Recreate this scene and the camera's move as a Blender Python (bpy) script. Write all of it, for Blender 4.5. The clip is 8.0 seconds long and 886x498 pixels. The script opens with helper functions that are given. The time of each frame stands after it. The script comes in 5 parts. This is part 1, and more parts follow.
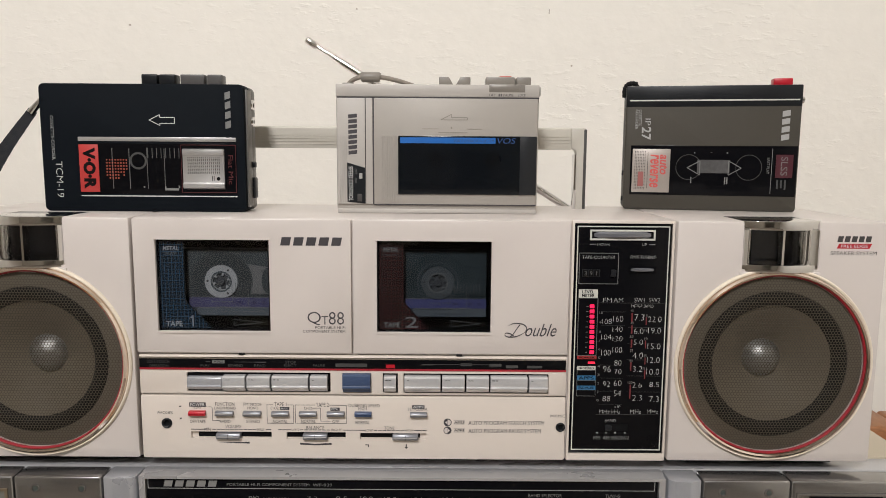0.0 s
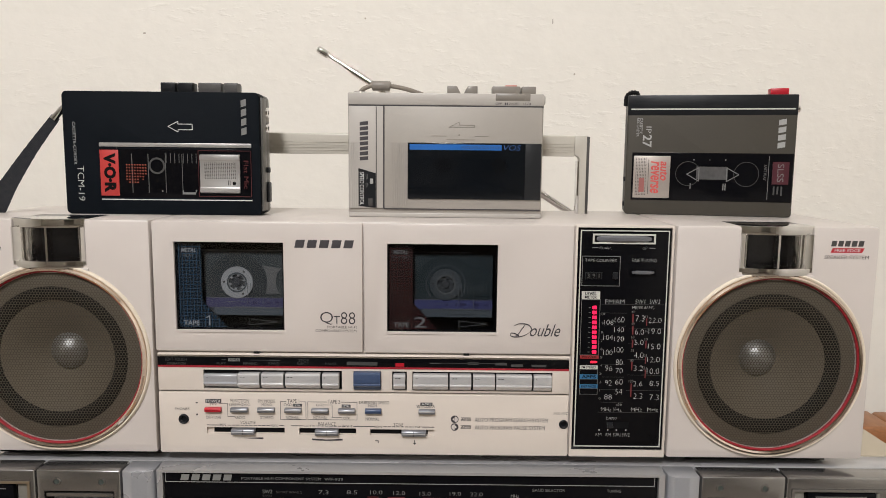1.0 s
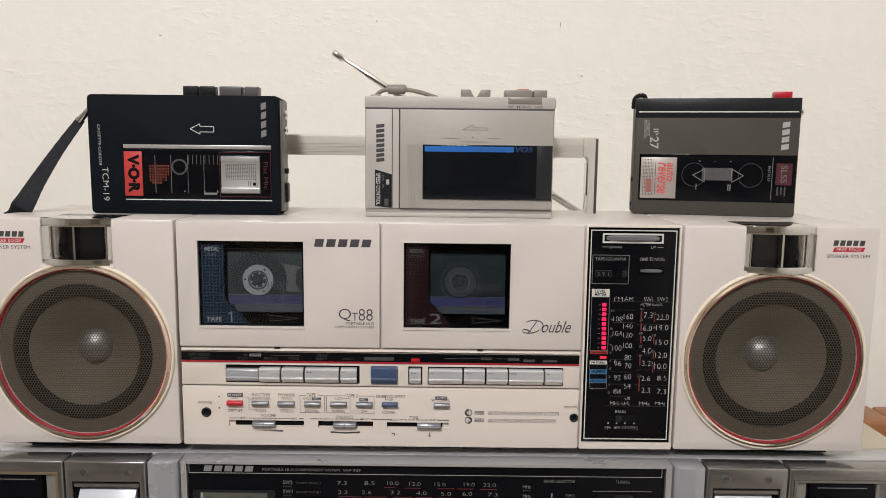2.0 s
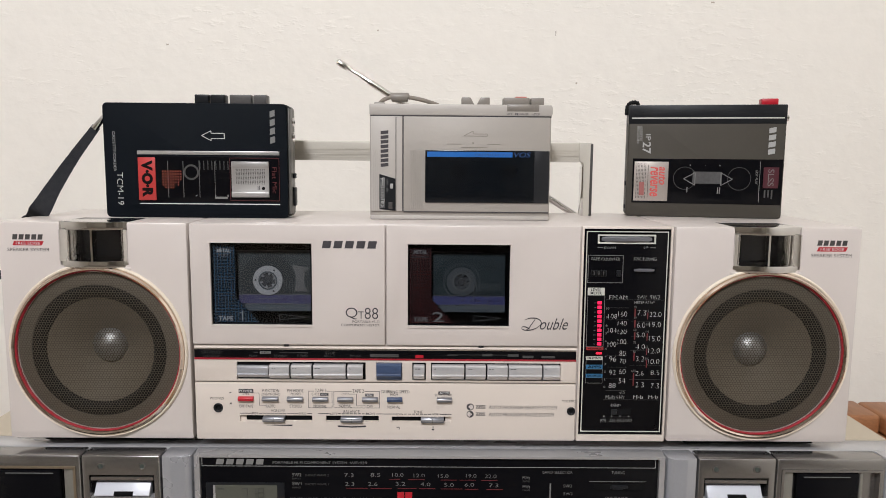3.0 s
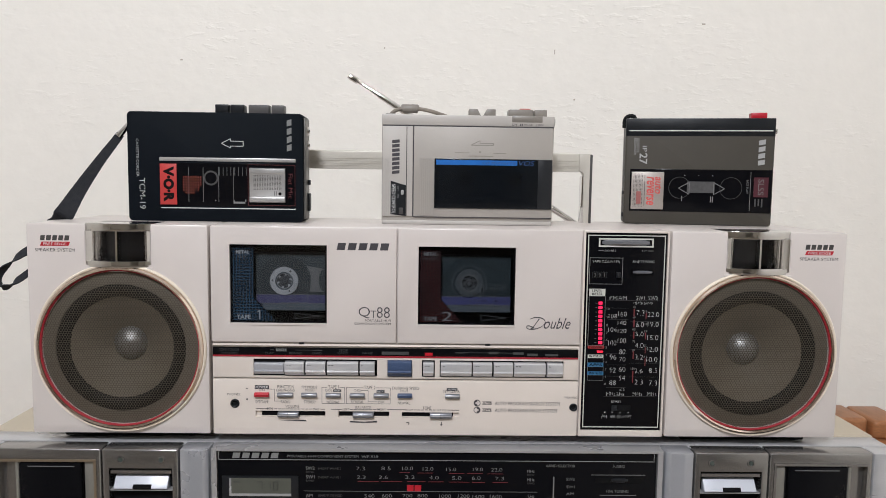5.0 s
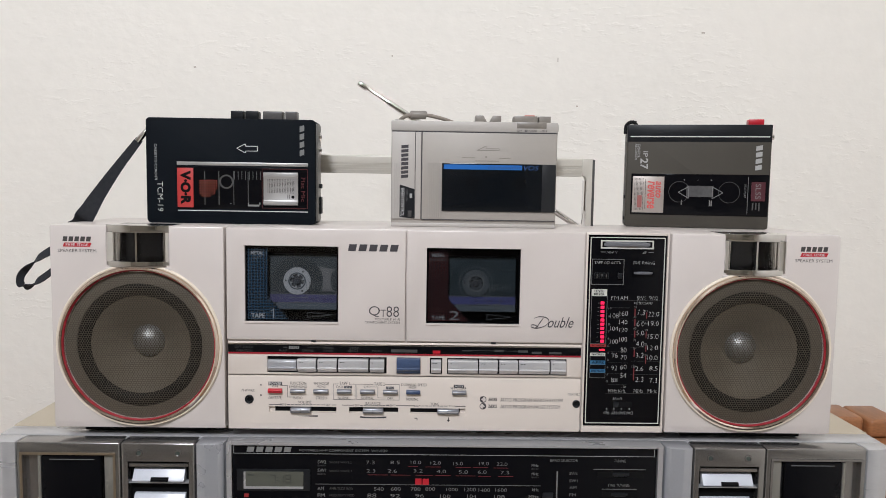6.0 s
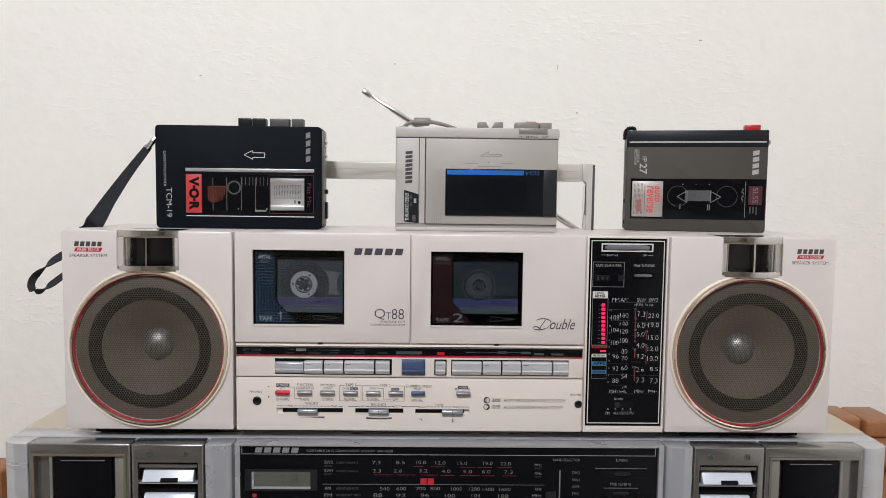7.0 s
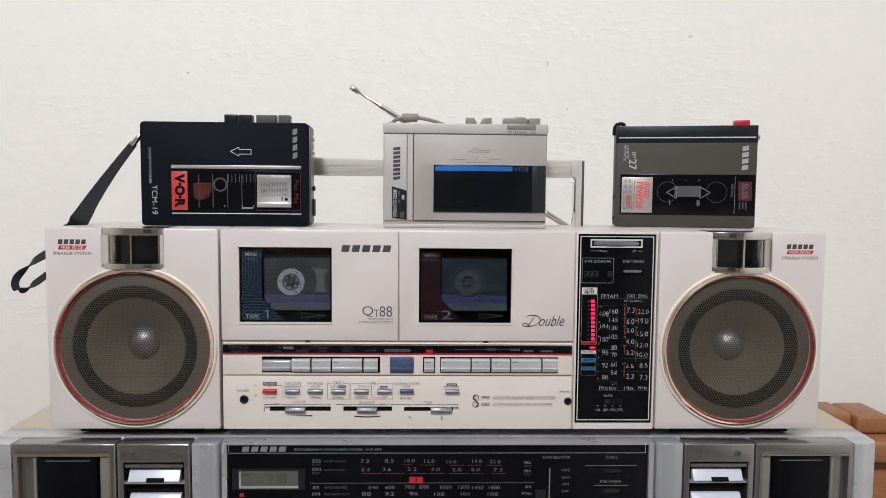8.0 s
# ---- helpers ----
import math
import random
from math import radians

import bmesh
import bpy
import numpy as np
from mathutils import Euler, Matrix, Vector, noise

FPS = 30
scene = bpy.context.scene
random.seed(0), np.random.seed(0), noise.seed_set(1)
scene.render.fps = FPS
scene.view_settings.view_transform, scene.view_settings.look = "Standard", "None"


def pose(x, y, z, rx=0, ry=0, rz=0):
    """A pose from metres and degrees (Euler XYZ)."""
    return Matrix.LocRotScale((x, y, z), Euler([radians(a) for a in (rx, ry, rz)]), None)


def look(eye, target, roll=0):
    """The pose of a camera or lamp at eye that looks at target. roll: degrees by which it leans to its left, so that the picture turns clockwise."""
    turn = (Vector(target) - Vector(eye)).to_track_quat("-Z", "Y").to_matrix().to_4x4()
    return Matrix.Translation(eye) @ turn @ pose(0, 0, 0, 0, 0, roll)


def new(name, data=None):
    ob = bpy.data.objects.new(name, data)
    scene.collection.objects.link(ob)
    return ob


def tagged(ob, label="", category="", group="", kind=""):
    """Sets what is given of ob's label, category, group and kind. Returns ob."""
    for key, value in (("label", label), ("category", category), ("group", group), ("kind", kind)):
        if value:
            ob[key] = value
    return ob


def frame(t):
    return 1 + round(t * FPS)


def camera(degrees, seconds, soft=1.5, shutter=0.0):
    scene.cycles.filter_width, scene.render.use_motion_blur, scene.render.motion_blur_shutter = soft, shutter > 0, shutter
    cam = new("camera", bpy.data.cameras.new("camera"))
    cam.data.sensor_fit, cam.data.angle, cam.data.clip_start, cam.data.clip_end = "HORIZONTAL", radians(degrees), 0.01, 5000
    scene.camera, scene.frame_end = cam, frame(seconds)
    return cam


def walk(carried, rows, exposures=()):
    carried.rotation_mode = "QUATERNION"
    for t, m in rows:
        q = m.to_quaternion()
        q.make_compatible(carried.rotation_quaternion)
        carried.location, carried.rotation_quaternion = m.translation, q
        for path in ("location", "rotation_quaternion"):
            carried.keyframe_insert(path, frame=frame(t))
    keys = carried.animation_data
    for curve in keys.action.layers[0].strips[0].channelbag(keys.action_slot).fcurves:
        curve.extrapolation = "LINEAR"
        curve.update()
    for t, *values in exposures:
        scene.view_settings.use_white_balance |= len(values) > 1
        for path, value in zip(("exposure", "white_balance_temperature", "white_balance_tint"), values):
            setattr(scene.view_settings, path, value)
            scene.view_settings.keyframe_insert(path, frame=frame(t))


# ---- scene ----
cam = camera(63.0, 8.0, soft=0.9)
PATH = [
    (0, (0.025, -0.465, 1.154), (0.028, 1.518, 0.892), 0.4),
    (0.5, (0.024, -0.474, 1.156), (0.022, 1.51, 0.902), 0.5),
    (1, (0.02, -0.483, 1.155), (0.021, 1.501, 0.906), 0.6),
    (1.5, (0.014, -0.489, 1.157), (0.011, 1.494, 0.897), 0.7),
    (3, (0.004, -0.522, 1.159), (0.02, 1.462, 0.913), 0.5),
    (3.5, (0.002, -0.528, 1.155), (0.018, 1.458, 0.915), 0.5),
    (4, (0.001, -0.535, 1.155), (0.028, 1.452, 0.928), 0.6),
    (4.5, (-0.005, -0.542, 1.15), (0.04, 1.448, 0.951), 0.8),
    (6, (-0.015, -0.571, 1.145), (0.021, 1.422, 0.977), 0.9),
    (6.5, (-0.016, -0.58, 1.145), (0.027, 1.414, 0.993), 0.7),
    (7, (-0.019, -0.583, 1.143), (0.019, 1.411, 0.995), 0.7),
    (7.5, (-0.017, -0.583, 1.143), (0.032, 1.41, 0.989), 0.6),
    (8, (-0.014, -0.579, 1.14), (0.04, 1.414, 0.992), 0.5),
]
EXPOSURES = [(0.0, 0.0, 6240, 11), (1.5, 0.0, 6220, 11), (2.8, 0.05, 6050, 12), (3.5, 0.0, 5960, 12), (4.5, 0.02, 5840, 11), (5.8, 0.0, 5800, 11), (6.5, 0.05, 5800, 11), (8.0, 0.06, 5750, 11)]
LAMP = 65.0
walk(cam, [(t, look(eye, target, roll)) for t, eye, target, roll in PATH], EXPOSURES)

# ---- world, light ----
world = bpy.data.worlds.new("room_air")
scene.world = world
world.use_nodes = True
world.node_tree.nodes["Background"].inputs[0].default_value = (1.0, 0.97, 0.93, 1)
world.node_tree.nodes["Background"].inputs[1].default_value = 0.05


def area_lamp(name, eye, target, size, power, colour):
    data = bpy.data.lights.new(name, "AREA")
    data.shape, data.size, data.energy, data.color = "DISK", size, power, colour
    ob = new(name, data)
    ob.matrix_world = look(eye, target)
    return ob


area_lamp("ceiling_lamp_light", (-0.36, -1.78, 2.72), (0.0, 0.0, 1.1), 0.42, LAMP, (1.0, 0.965, 0.92))

# ---- helpers of this place: millimetres, x along the front, y into the depth, z up from the shelf height B ----
B = 0.95


def material(name, colour, rough=0.5, metal=0.0, vary=0.06, grain=900.0, bump=0.0, coarse=40.0, emit=0.0, coat=0.0, streak=None, spec=0.5):
    m = bpy.data.materials.new(name)
    m.use_nodes = True
    nt = m.node_tree
    p = nt.nodes["Principled BSDF"]
    tc = nt.nodes.new("ShaderNodeTexCoord")
    src = tc.outputs["Object"]
    if streak:
        mp = nt.nodes.new("ShaderNodeMapping")
        mp.inputs["Scale"].default_value = streak
        nt.links.new(src, mp.inputs["Vector"])
        src = mp.outputs["Vector"]
    n1 = nt.nodes.new("ShaderNodeTexNoise")
    n1.inputs["Scale"].default_value, n1.inputs["Detail"].default_value = coarse, 4
    n2 = nt.nodes.new("ShaderNodeTexNoise")
    n2.inputs["Scale"].default_value, n2.inputs["Detail"].default_value = grain, 2
    for n in (n1, n2):
        nt.links.new(src, n.inputs["Vector"])
    mix = nt.nodes.new("ShaderNodeMath")
    mix.operation = "ADD"
    nt.links.new(n1.outputs["Fac"], mix.inputs[0])
    nt.links.new(n2.outputs["Fac"], mix.inputs[1])
    ramp = nt.nodes.new("ShaderNodeMapRange")
    ramp.inputs["From Min"].default_value, ramp.inputs["From Max"].default_value = 0.6, 1.4
    ramp.inputs["To Min"].default_value, ramp.inputs["To Max"].default_value = 1 - vary, 1 + vary
    nt.links.new(mix.outputs[0], ramp.inputs["Value"])
    vm = nt.nodes.new("ShaderNodeVectorMath")
    vm.operation = "SCALE"
    vm.inputs[0].default_value = colour
    nt.links.new(ramp.outputs[0], vm.inputs["Scale"])
    nt.links.new(vm.outputs[0], p.inputs["Base Color"])
    rr = nt.nodes.new("ShaderNodeMapRange")
    rr.inputs["From Min"].default_value, rr.inputs["From Max"].default_value = 0.3, 0.7
    rr.inputs["To Min"].default_value, rr.inputs["To Max"].default_value = max(0.02, rough * 0.85), min(1, rough * 1.15)
    nt.links.new(n1.outputs["Fac"], rr.inputs["Value"])
    nt.links.new(rr.outputs[0], p.inputs["Roughness"])
    p.inputs["Metallic"].default_value = metal
    p.inputs["Specular IOR Level"].default_value = spec
    p.inputs["Coat Weight"].default_value = coat
    if bump:
        bp = nt.nodes.new("ShaderNodeBump")
        bp.inputs["Strength"].default_value, bp.inputs["Distance"].default_value = bump, 0.0004
        nt.links.new(n2.outputs["Fac"], bp.inputs["Height"])
        nt.links.new(bp.outputs[0], p.inputs["Normal"])
    if emit:
        p.inputs["Emission Color"].default_value = (*colour, 1)
        p.inputs["Emission Strength"].default_value = emit
    return m


def smoked(name, tint, gloss=0.06):
    """A thin tinted pane: light passes, tinted, and a share by Fresnel is mirrored."""
    m = bpy.data.materials.new(name)
    m.use_nodes = True
    nt = m.node_tree
    nt.nodes.remove(nt.nodes["Principled BSDF"])
    out = nt.nodes["Material Output"]
    tr = nt.nodes.new("ShaderNodeBsdfTransparent")
    tr.inputs[0].default_value = (*tint, 1)
    gl = nt.nodes.new("ShaderNodeBsdfGlossy")
    gl.inputs["Roughness"].default_value = gloss
    fr = nt.nodes.new("ShaderNodeFresnel")
    fr.inputs["IOR"].default_value = 1.45
    mx = nt.nodes.new("ShaderNodeMixShader")
    nt.links.new(fr.outputs[0], mx.inputs[0])
    nt.links.new(tr.outputs[0], mx.inputs[1])
    nt.links.new(gl.outputs[0], mx.inputs[2])
    nt.links.new(mx.outputs[0], out.inputs[0])
    return m


def wall_paint():
    m = material("plaster_paint", (0.80, 0.765, 0.70), 0.75, vary=0.025, grain=60, coarse=4)
    nt = m.node_tree
    p = nt.nodes["Principled BSDF"]
    tc = nt.nodes.new("ShaderNodeTexCoord")
    mp = nt.nodes.new("ShaderNodeMapping")
    mp.inputs["Rotation"].default_value = (0, 0.4, 0)
    mp.inputs["Scale"].default_value = (1.0, 1.0, 1.25)
    nt.links.new(tc.outputs["Object"], mp.inputs["Vector"])
    last = None
    for scale, strength, dist, rough in ((14, 0.16, 0.006, 0.4), (60, 0.2, 0.0022, 0.5), (210, 0.16, 0.0006, 0.55)):
        n = nt.nodes.new("ShaderNodeTexNoise")
        n.inputs["Scale"].default_value, n.inputs["Detail"].default_value, n.inputs["Roughness"].default_value = scale, 5, rough
        nt.links.new(mp.outputs[0], n.inputs["Vector"])
        b = nt.nodes.new("ShaderNodeBump")
        b.inputs["Strength"].default_value, b.inputs["Distance"].default_value = strength, dist
        nt.links.new(n.outputs["Fac"], b.inputs["Height"])
        if last:
            nt.links.new(last.outputs[0], b.inputs["Normal"])
        last = b
    # clusters of small sharp trowel ridges on the flat coat
    stretch = nt.nodes.new("ShaderNodeMapping")
    stretch.inputs["Rotation"].default_value = (0, -0.35, 0)
    stretch.inputs["Scale"].default_value = (0.6, 1.0, 1.5)
    nt.links.new(tc.outputs["Object"], stretch.inputs["Vector"])
    shares = []
    for scale, lo, hi in ((115, 0.55, 0.72), (9, 0.42, 0.62)):
        n = nt.nodes.new("ShaderNodeTexNoise")
        n.inputs["Scale"].default_value, n.inputs["Detail"].default_value, n.inputs["Roughness"].default_value = scale, 3, 0.55
        nt.links.new(stretch.outputs[0], n.inputs["Vector"])
        r = nt.nodes.new("ShaderNodeMapRange")
        r.inputs["From Min"].default_value, r.inputs["From Max"].default_value = lo, hi
        nt.links.new(n.outputs["Fac"], r.inputs["Value"])
        shares.append(r)
    both = nt.nodes.new("ShaderNodeMath")
    both.operation = "MULTIPLY"
    nt.links.new(shares[0].outputs[0], both.inputs[0])
    nt.links.new(shares[1].outputs[0], both.inputs[1])
    ridge = nt.nodes.new("ShaderNodeBump")
    ridge.inputs["Strength"].default_value, ridge.inputs["Distance"].default_value = 0.28, 0.0012
    nt.links.new(both.outputs[0], ridge.inputs["Height"])
    nt.links.new(last.outputs[0], ridge.inputs["Normal"])
    last = ridge
    nt.links.new(last.outputs[0], p.inputs["Normal"])
    return m


WALL = wall_paint()
CEIL = material("ceiling_paint", (0.8, 0.79, 0.76), 0.85, vary=0.02, grain=120, coarse=3)
FARWALL = material("far_wall_paint", (0.52, 0.485, 0.43), 0.8, vary=0.05, grain=60, coarse=3)
FLOOR = material("floor_tile", (0.34, 0.29, 0.24), 0.4, vary=0.1, grain=60, coarse=5)
WHITE = material("ivory_white_plastic", (0.594, 0.541, 0.506), 0.36, vary=0.02, grain=1500, bump=0.05, coarse=25, coat=0.08)
IVORY = material("warm_ivory_plastic", (0.650, 0.582, 0.520), 0.36, vary=0.02, grain=1500, bump=0.05, coarse=25, coat=0.08)
CREAM = material("cream_plastic", (0.74, 0.66, 0.54), 0.34, vary=0.03, grain=900, coarse=40, coat=0.08)
BLACK = material("black_plastic", (0.012, 0.013, 0.015), 0.36, vary=0.12, grain=2500, bump=0.12, coarse=60, spec=0.25)
GLOSSBLACK = material("gloss_black_panel", (0.004, 0.004, 0.005), 0.12, vary=0.15, grain=800, coarse=30, spec=0.12)
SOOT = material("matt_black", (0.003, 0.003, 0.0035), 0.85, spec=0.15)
CHROME = material("chrome", (0.74, 0.73, 0.72), 0.07, 1.0, vary=0.05, grain=300, coarse=30)
SILVER = material("silver_plastic", (0.50, 0.50, 0.51), 0.3, 0.55, vary=0.05, grain=1500, coarse=30)
SILVERKEY = material("silver_key", (0.68, 0.68, 0.69), 0.2, 0.5, vary=0.06, grain=1200, coarse=60)
DULLKEY = material("grey_switch", (0.20, 0.205, 0.225), 0.32, 0.5, vary=0.06, grain=1200, coarse=60)
BLUEKEY = material("navy_plastic", (0.045, 0.07, 0.14), 0.35, vary=0.08, grain=1200, coarse=50)
REDKEY = material("red_plastic", (0.43, 0.010, 0.022), 0.35, vary=0.06)
REDLINE = material("red_paint", (0.33, 0.015, 0.028), 0.4, vary=0.08)
INK = material("dark_ink", (0.045, 0.04, 0.045), 0.6, vary=0.1)
GREYINK = material("grey_ink", (0.05, 0.045, 0.043), 0.6, vary=0.1)
PALE = material("pale_print", (0.62, 0.62, 0.60), 0.6, vary=0.08)
MIDPALE = material("mid_pale_print", (0.34, 0.34, 0.33), 0.6, vary=0.1)
LOGOPALE = material("dull_silver_print", (0.19, 0.19, 0.185), 0.5, vary=0.1)
DIMPALE = material("worn_pale_print", (0.17, 0.17, 0.165), 0.6, vary=0.15)
DIMMER = material("faded_print", (0.048, 0.047, 0.046), 0.6, vary=0.2)
GRILLE = material("olive_brown_perforated_metal", (0.074, 0.061, 0.044), 0.45, 0.35, vary=0.1, grain=900, coarse=30)
CONE = material("tan_speaker_paper", (0.135, 0.113, 0.081), 0.8, vary=0.1, grain=700, coarse=40)
RUBBER = material("black_rubber", (0.006, 0.006, 0.006), 0.7, spec=0.2)
DOME = material("aluminium_dome", (0.31, 0.31, 0.30), 0.44, 0.9, vary=0.15, grain=500)
GLASS = smoked("smoked_pane", (0.70, 0.715, 0.74))
DARKGLASS = smoked("dark_smoked_pane", (0.62, 0.635, 0.655))
BLUEPRINT = material("dark_blue_print", (0.0012, 0.003, 0.007), 0.45, vary=0.1)
BLUEGRID = material("blue_grid_print", (0.07, 0.18, 0.31), 0.5, vary=0.1)
REDPRINT = material("dark_red_print", (0.012, 0.004, 0.005), 0.45, vary=0.1)
REDGRID = material("dim_red_grid_print", (0.15, 0.026, 0.024), 0.5, vary=0.1)
TAPE_SHELL = material("smoky_cassette_shell", (0.080, 0.090, 0.090), 0.3, vary=0.15, spec=0.3)
DARK_SHELL = material("dark_cassette_shell", (0.048, 0.062, 0.067), 0.3, vary=0.2, spec=0.3)
TAPE_BROWN = material("wound_brown_tape", (0.064, 0.070, 0.070), 0.35, vary=0.1, spec=0.3)
WAIST = material("pale_cassette_window", (0.21, 0.205, 0.195), 0.3, vary=0.08)
THROAT = material("dark_glossy_throat", (0.02, 0.02, 0.022), 0.22, vary=0.2)
SPINDLE = material("grey_spindle", (0.085, 0.087, 0.09), 0.45, vary=0.1)
LABELINK = material("violet_label_print", (0.045, 0.04, 0.11), 0.6)
RING = material("rose_chrome", (0.82, 0.70, 0.615), 0.06, 1.0, vary=0.05, grain=300, coarse=30)
BASKET = material("dark_brown_basket", (0.115, 0.097, 0.072), 0.7, vary=0.1)
PRESSED = material("pressed_key", (0.52, 0.53, 0.56), 0.22, 0.5, vary=0.06, grain=1200, coarse=60)
HUB = material("white_hub", (0.47, 0.47, 0.455), 0.45, vary=0.03)
GREYHUB = material("grey_hub", (0.10, 0.112, 0.118), 0.45, vary=0.05)
LILAC = material("lilac_label", (0.095, 0.09, 0.185), 0.6, vary=0.12)
PALEBAND = material("pale_tape_edge", (0.13, 0.152, 0.168), 0.5, vary=0.1)
LED = material("lit_red_diode", (0.95, 0.01, 0.075), 0.4, vary=0.0, emit=0.85)
LEDRED = material("lit_power_diode", (0.9, 0.015, 0.05), 0.4, vary=0.0, emit=0.7)
CYAN = material("blue_plate", (0.025, 0.13, 0.27), 0.5, vary=0.05)
PALEPLATE = material("pale_grey_plate", (0.55, 0.55, 0.5), 0.5, vary=0.05)
DULLRED = material("dull_red_print", (0.15, 0.014, 0.018), 0.5, vary=0.1)
DARKRED = material("dark_red_plate", (0.28, 0.02, 0.02), 0.5, vary=0.1)


def box(bm, x0, y0, z0, x1, y1, z1, bev=0.0, seg=2):
    """A box with rounded edges, joined to bm."""
    t = bmesh.new()
    bmesh.ops.create_cube(t, size=1.0)
    bmesh.ops.scale(t, vec=(x1 - x0, y1 - y0, z1 - z0), verts=t.verts)
    bmesh.ops.translate(t, vec=((x0 + x1) / 2, (y0 + y1) / 2, (z0 + z1) / 2), verts=t.verts)
    if bev:
        bmesh.ops.bevel(t, geom=list(t.edges), offset=bev, segments=seg, profile=0.5, affect="EDGES")
    return join(bm, t)


def join(bm, other):
    data = bpy.data.meshes.new("joining")
    other.to_mesh(data)
    other.free()
    bm.from_mesh(data)
    bpy.data.meshes.remove(data)
    return bm


def prism(bm, poly, lo, hi, axis="y", bev=0.0):
    """A polygon extruded along an axis: y takes (x, z) points, x takes (y, z), z takes (x, y)."""
    put = {"y": lambda a, b, h: (a, h, b), "x": lambda a, b, h: (h, a, b), "z": lambda a, b, h: (a, b, h)}[axis]
    t = bmesh.new()
    low = [t.verts.new(put(a, b, lo)) for a, b in poly]
    high = [t.verts.new(put(a, b, hi)) for a, b in poly]
    t.faces.new(low)
    t.faces.new(high)
    for i in range(len(poly)):
        j = (i + 1) % len(poly)
        t.faces.new((low[i], low[j], high[j], high[i]))
    bmesh.ops.recalc_face_normals(t, faces=t.faces)
    if bev:
        bmesh.ops.bevel(t, geom=list(t.edges), offset=bev, segments=2, profile=0.5, affect="EDGES")
    return join(bm, t)


def rounded(x0, z0, x1, z1, r, n=6):
    """The outline of a rectangle with round corners."""
    pts = []
    for cx, cz, a in ((x1 - r, z1 - r, 0), (x0 + r, z1 - r, 90), (x0 + r, z0 + r, 180), (x1 - r, z0 + r, 270)):
        for i in range(n + 1):
            w = radians(a + 90 * i / n)
            pts.append((cx + r * math.cos(w), cz + r * math.sin(w)))
    return pts


def lathe(bm, profile, cx, cz, n=48, closed=False):
    """Revolves (radius, y) points about an axis along y."""
    t = bmesh.new()
    rings = []
    for r, y in profile:
        if r < 1e-4:
            rings.append([t.verts.new((cx, y, cz))] * n)
        else:
            rings.append([t.verts.new((cx + r * math.cos(2 * math.pi * i / n), y, cz + r * math.sin(2 * math.pi * i / n))) for i in range(n)])
    pairs = list(zip(rings, rings[1:])) + ([(rings[-1], rings[0])] if closed else [])
    for a, b in pairs:
        for i in range(n):
            j = (i + 1) % n
            vs = list(dict.fromkeys((a[i], a[j], b[j], b[i])))
            if len(vs) > 2:
                t.faces.new(vs)
    bmesh.ops.recalc_face_normals(t, faces=t.faces)
    return join(bm, t)


def tube(bm, points, radii, n=12, cap=True):
    """A round rod through points, with a radius at each."""
    t = bmesh.new()
    pts = [Vector(p) for p in points]
    rings = []
    for i, p in enumerate(pts):
        d = (pts[min(i + 1, len(pts) - 1)] - pts[max(i - 1, 0)]).normalized()
        u = d.cross(Vector((0, 1, 0.13))).normalized()
        v = d.cross(u)
        rings.append([t.verts.new(p + radii[i] * (u * math.cos(2 * math.pi * k / n) + v * math.sin(2 * math.pi * k / n))) for k in range(n)])
    for a, b in zip(rings, rings[1:]):
        for i in range(n):
            t.faces.new((a[i], a[(i + 1) % n], b[(i + 1) % n], b[i]))
    if cap:
        t.faces.new(rings[0])
        t.faces.new(rings[-1])
    bmesh.ops.recalc_face_normals(t, faces=t.faces)
    return join(bm, t)


def smooth_path(pts, n=6):
    """Catmull-Rom points through pts."""
    p = [Vector(q) for q in pts]
    p = [2 * p[0] - p[1]] + p + [2 * p[-1] - p[-2]]
    out = []
    for i in range(1, len(p) - 2):
        for k in range(n):
            s = k / n
            out.append(0.5 * (2 * p[i] + (p[i + 1] - p[i - 1]) * s + (2 * p[i - 1] - 5 * p[i] + 4 * p[i + 1] - p[i + 2]) * s * s
                              + (3 * p[i] - p[i - 1] - 3 * p[i + 1] + p[i + 2]) * s ** 3))
    return out + [p[-2]]


def cut(bm, tool):
    """bm with the solid tool taken away."""
    obs = []
    for b in (bm, tool):
        me = bpy.data.meshes.new("cutting")
        b.to_mesh(me)
        b.free()
        obs.append(new("cutting", me))
    mod = obs[0].modifiers.new("cut", "BOOLEAN")
    mod.operation, mod.solver, mod.object = "DIFFERENCE", "EXACT", obs[1]
    dg = bpy.context.evaluated_depsgraph_get()
    done = bpy.data.meshes.new_from_object(obs[0].evaluated_get(dg))
    out = bmesh.new()
    out.from_mesh(done)
    olds = [o.data for o in obs]
    for o in obs:
        bpy.data.objects.remove(o)
    for me in olds + [done]:
        bpy.data.meshes.remove(me)
    return out


def thing(name, x, y, z, label, category, group="", kind=""):
    """The Empty at a thing's base, in millimetres."""
    ob = new(name)
    ob.empty_display_size = 0.02
    ob.location = (x / 1000, y / 1000, B + z / 1000)
    return tagged(ob, label, category, group, kind)


def root_place(ob):
    while ob.parent:
        ob = ob.parent
    return ob.location


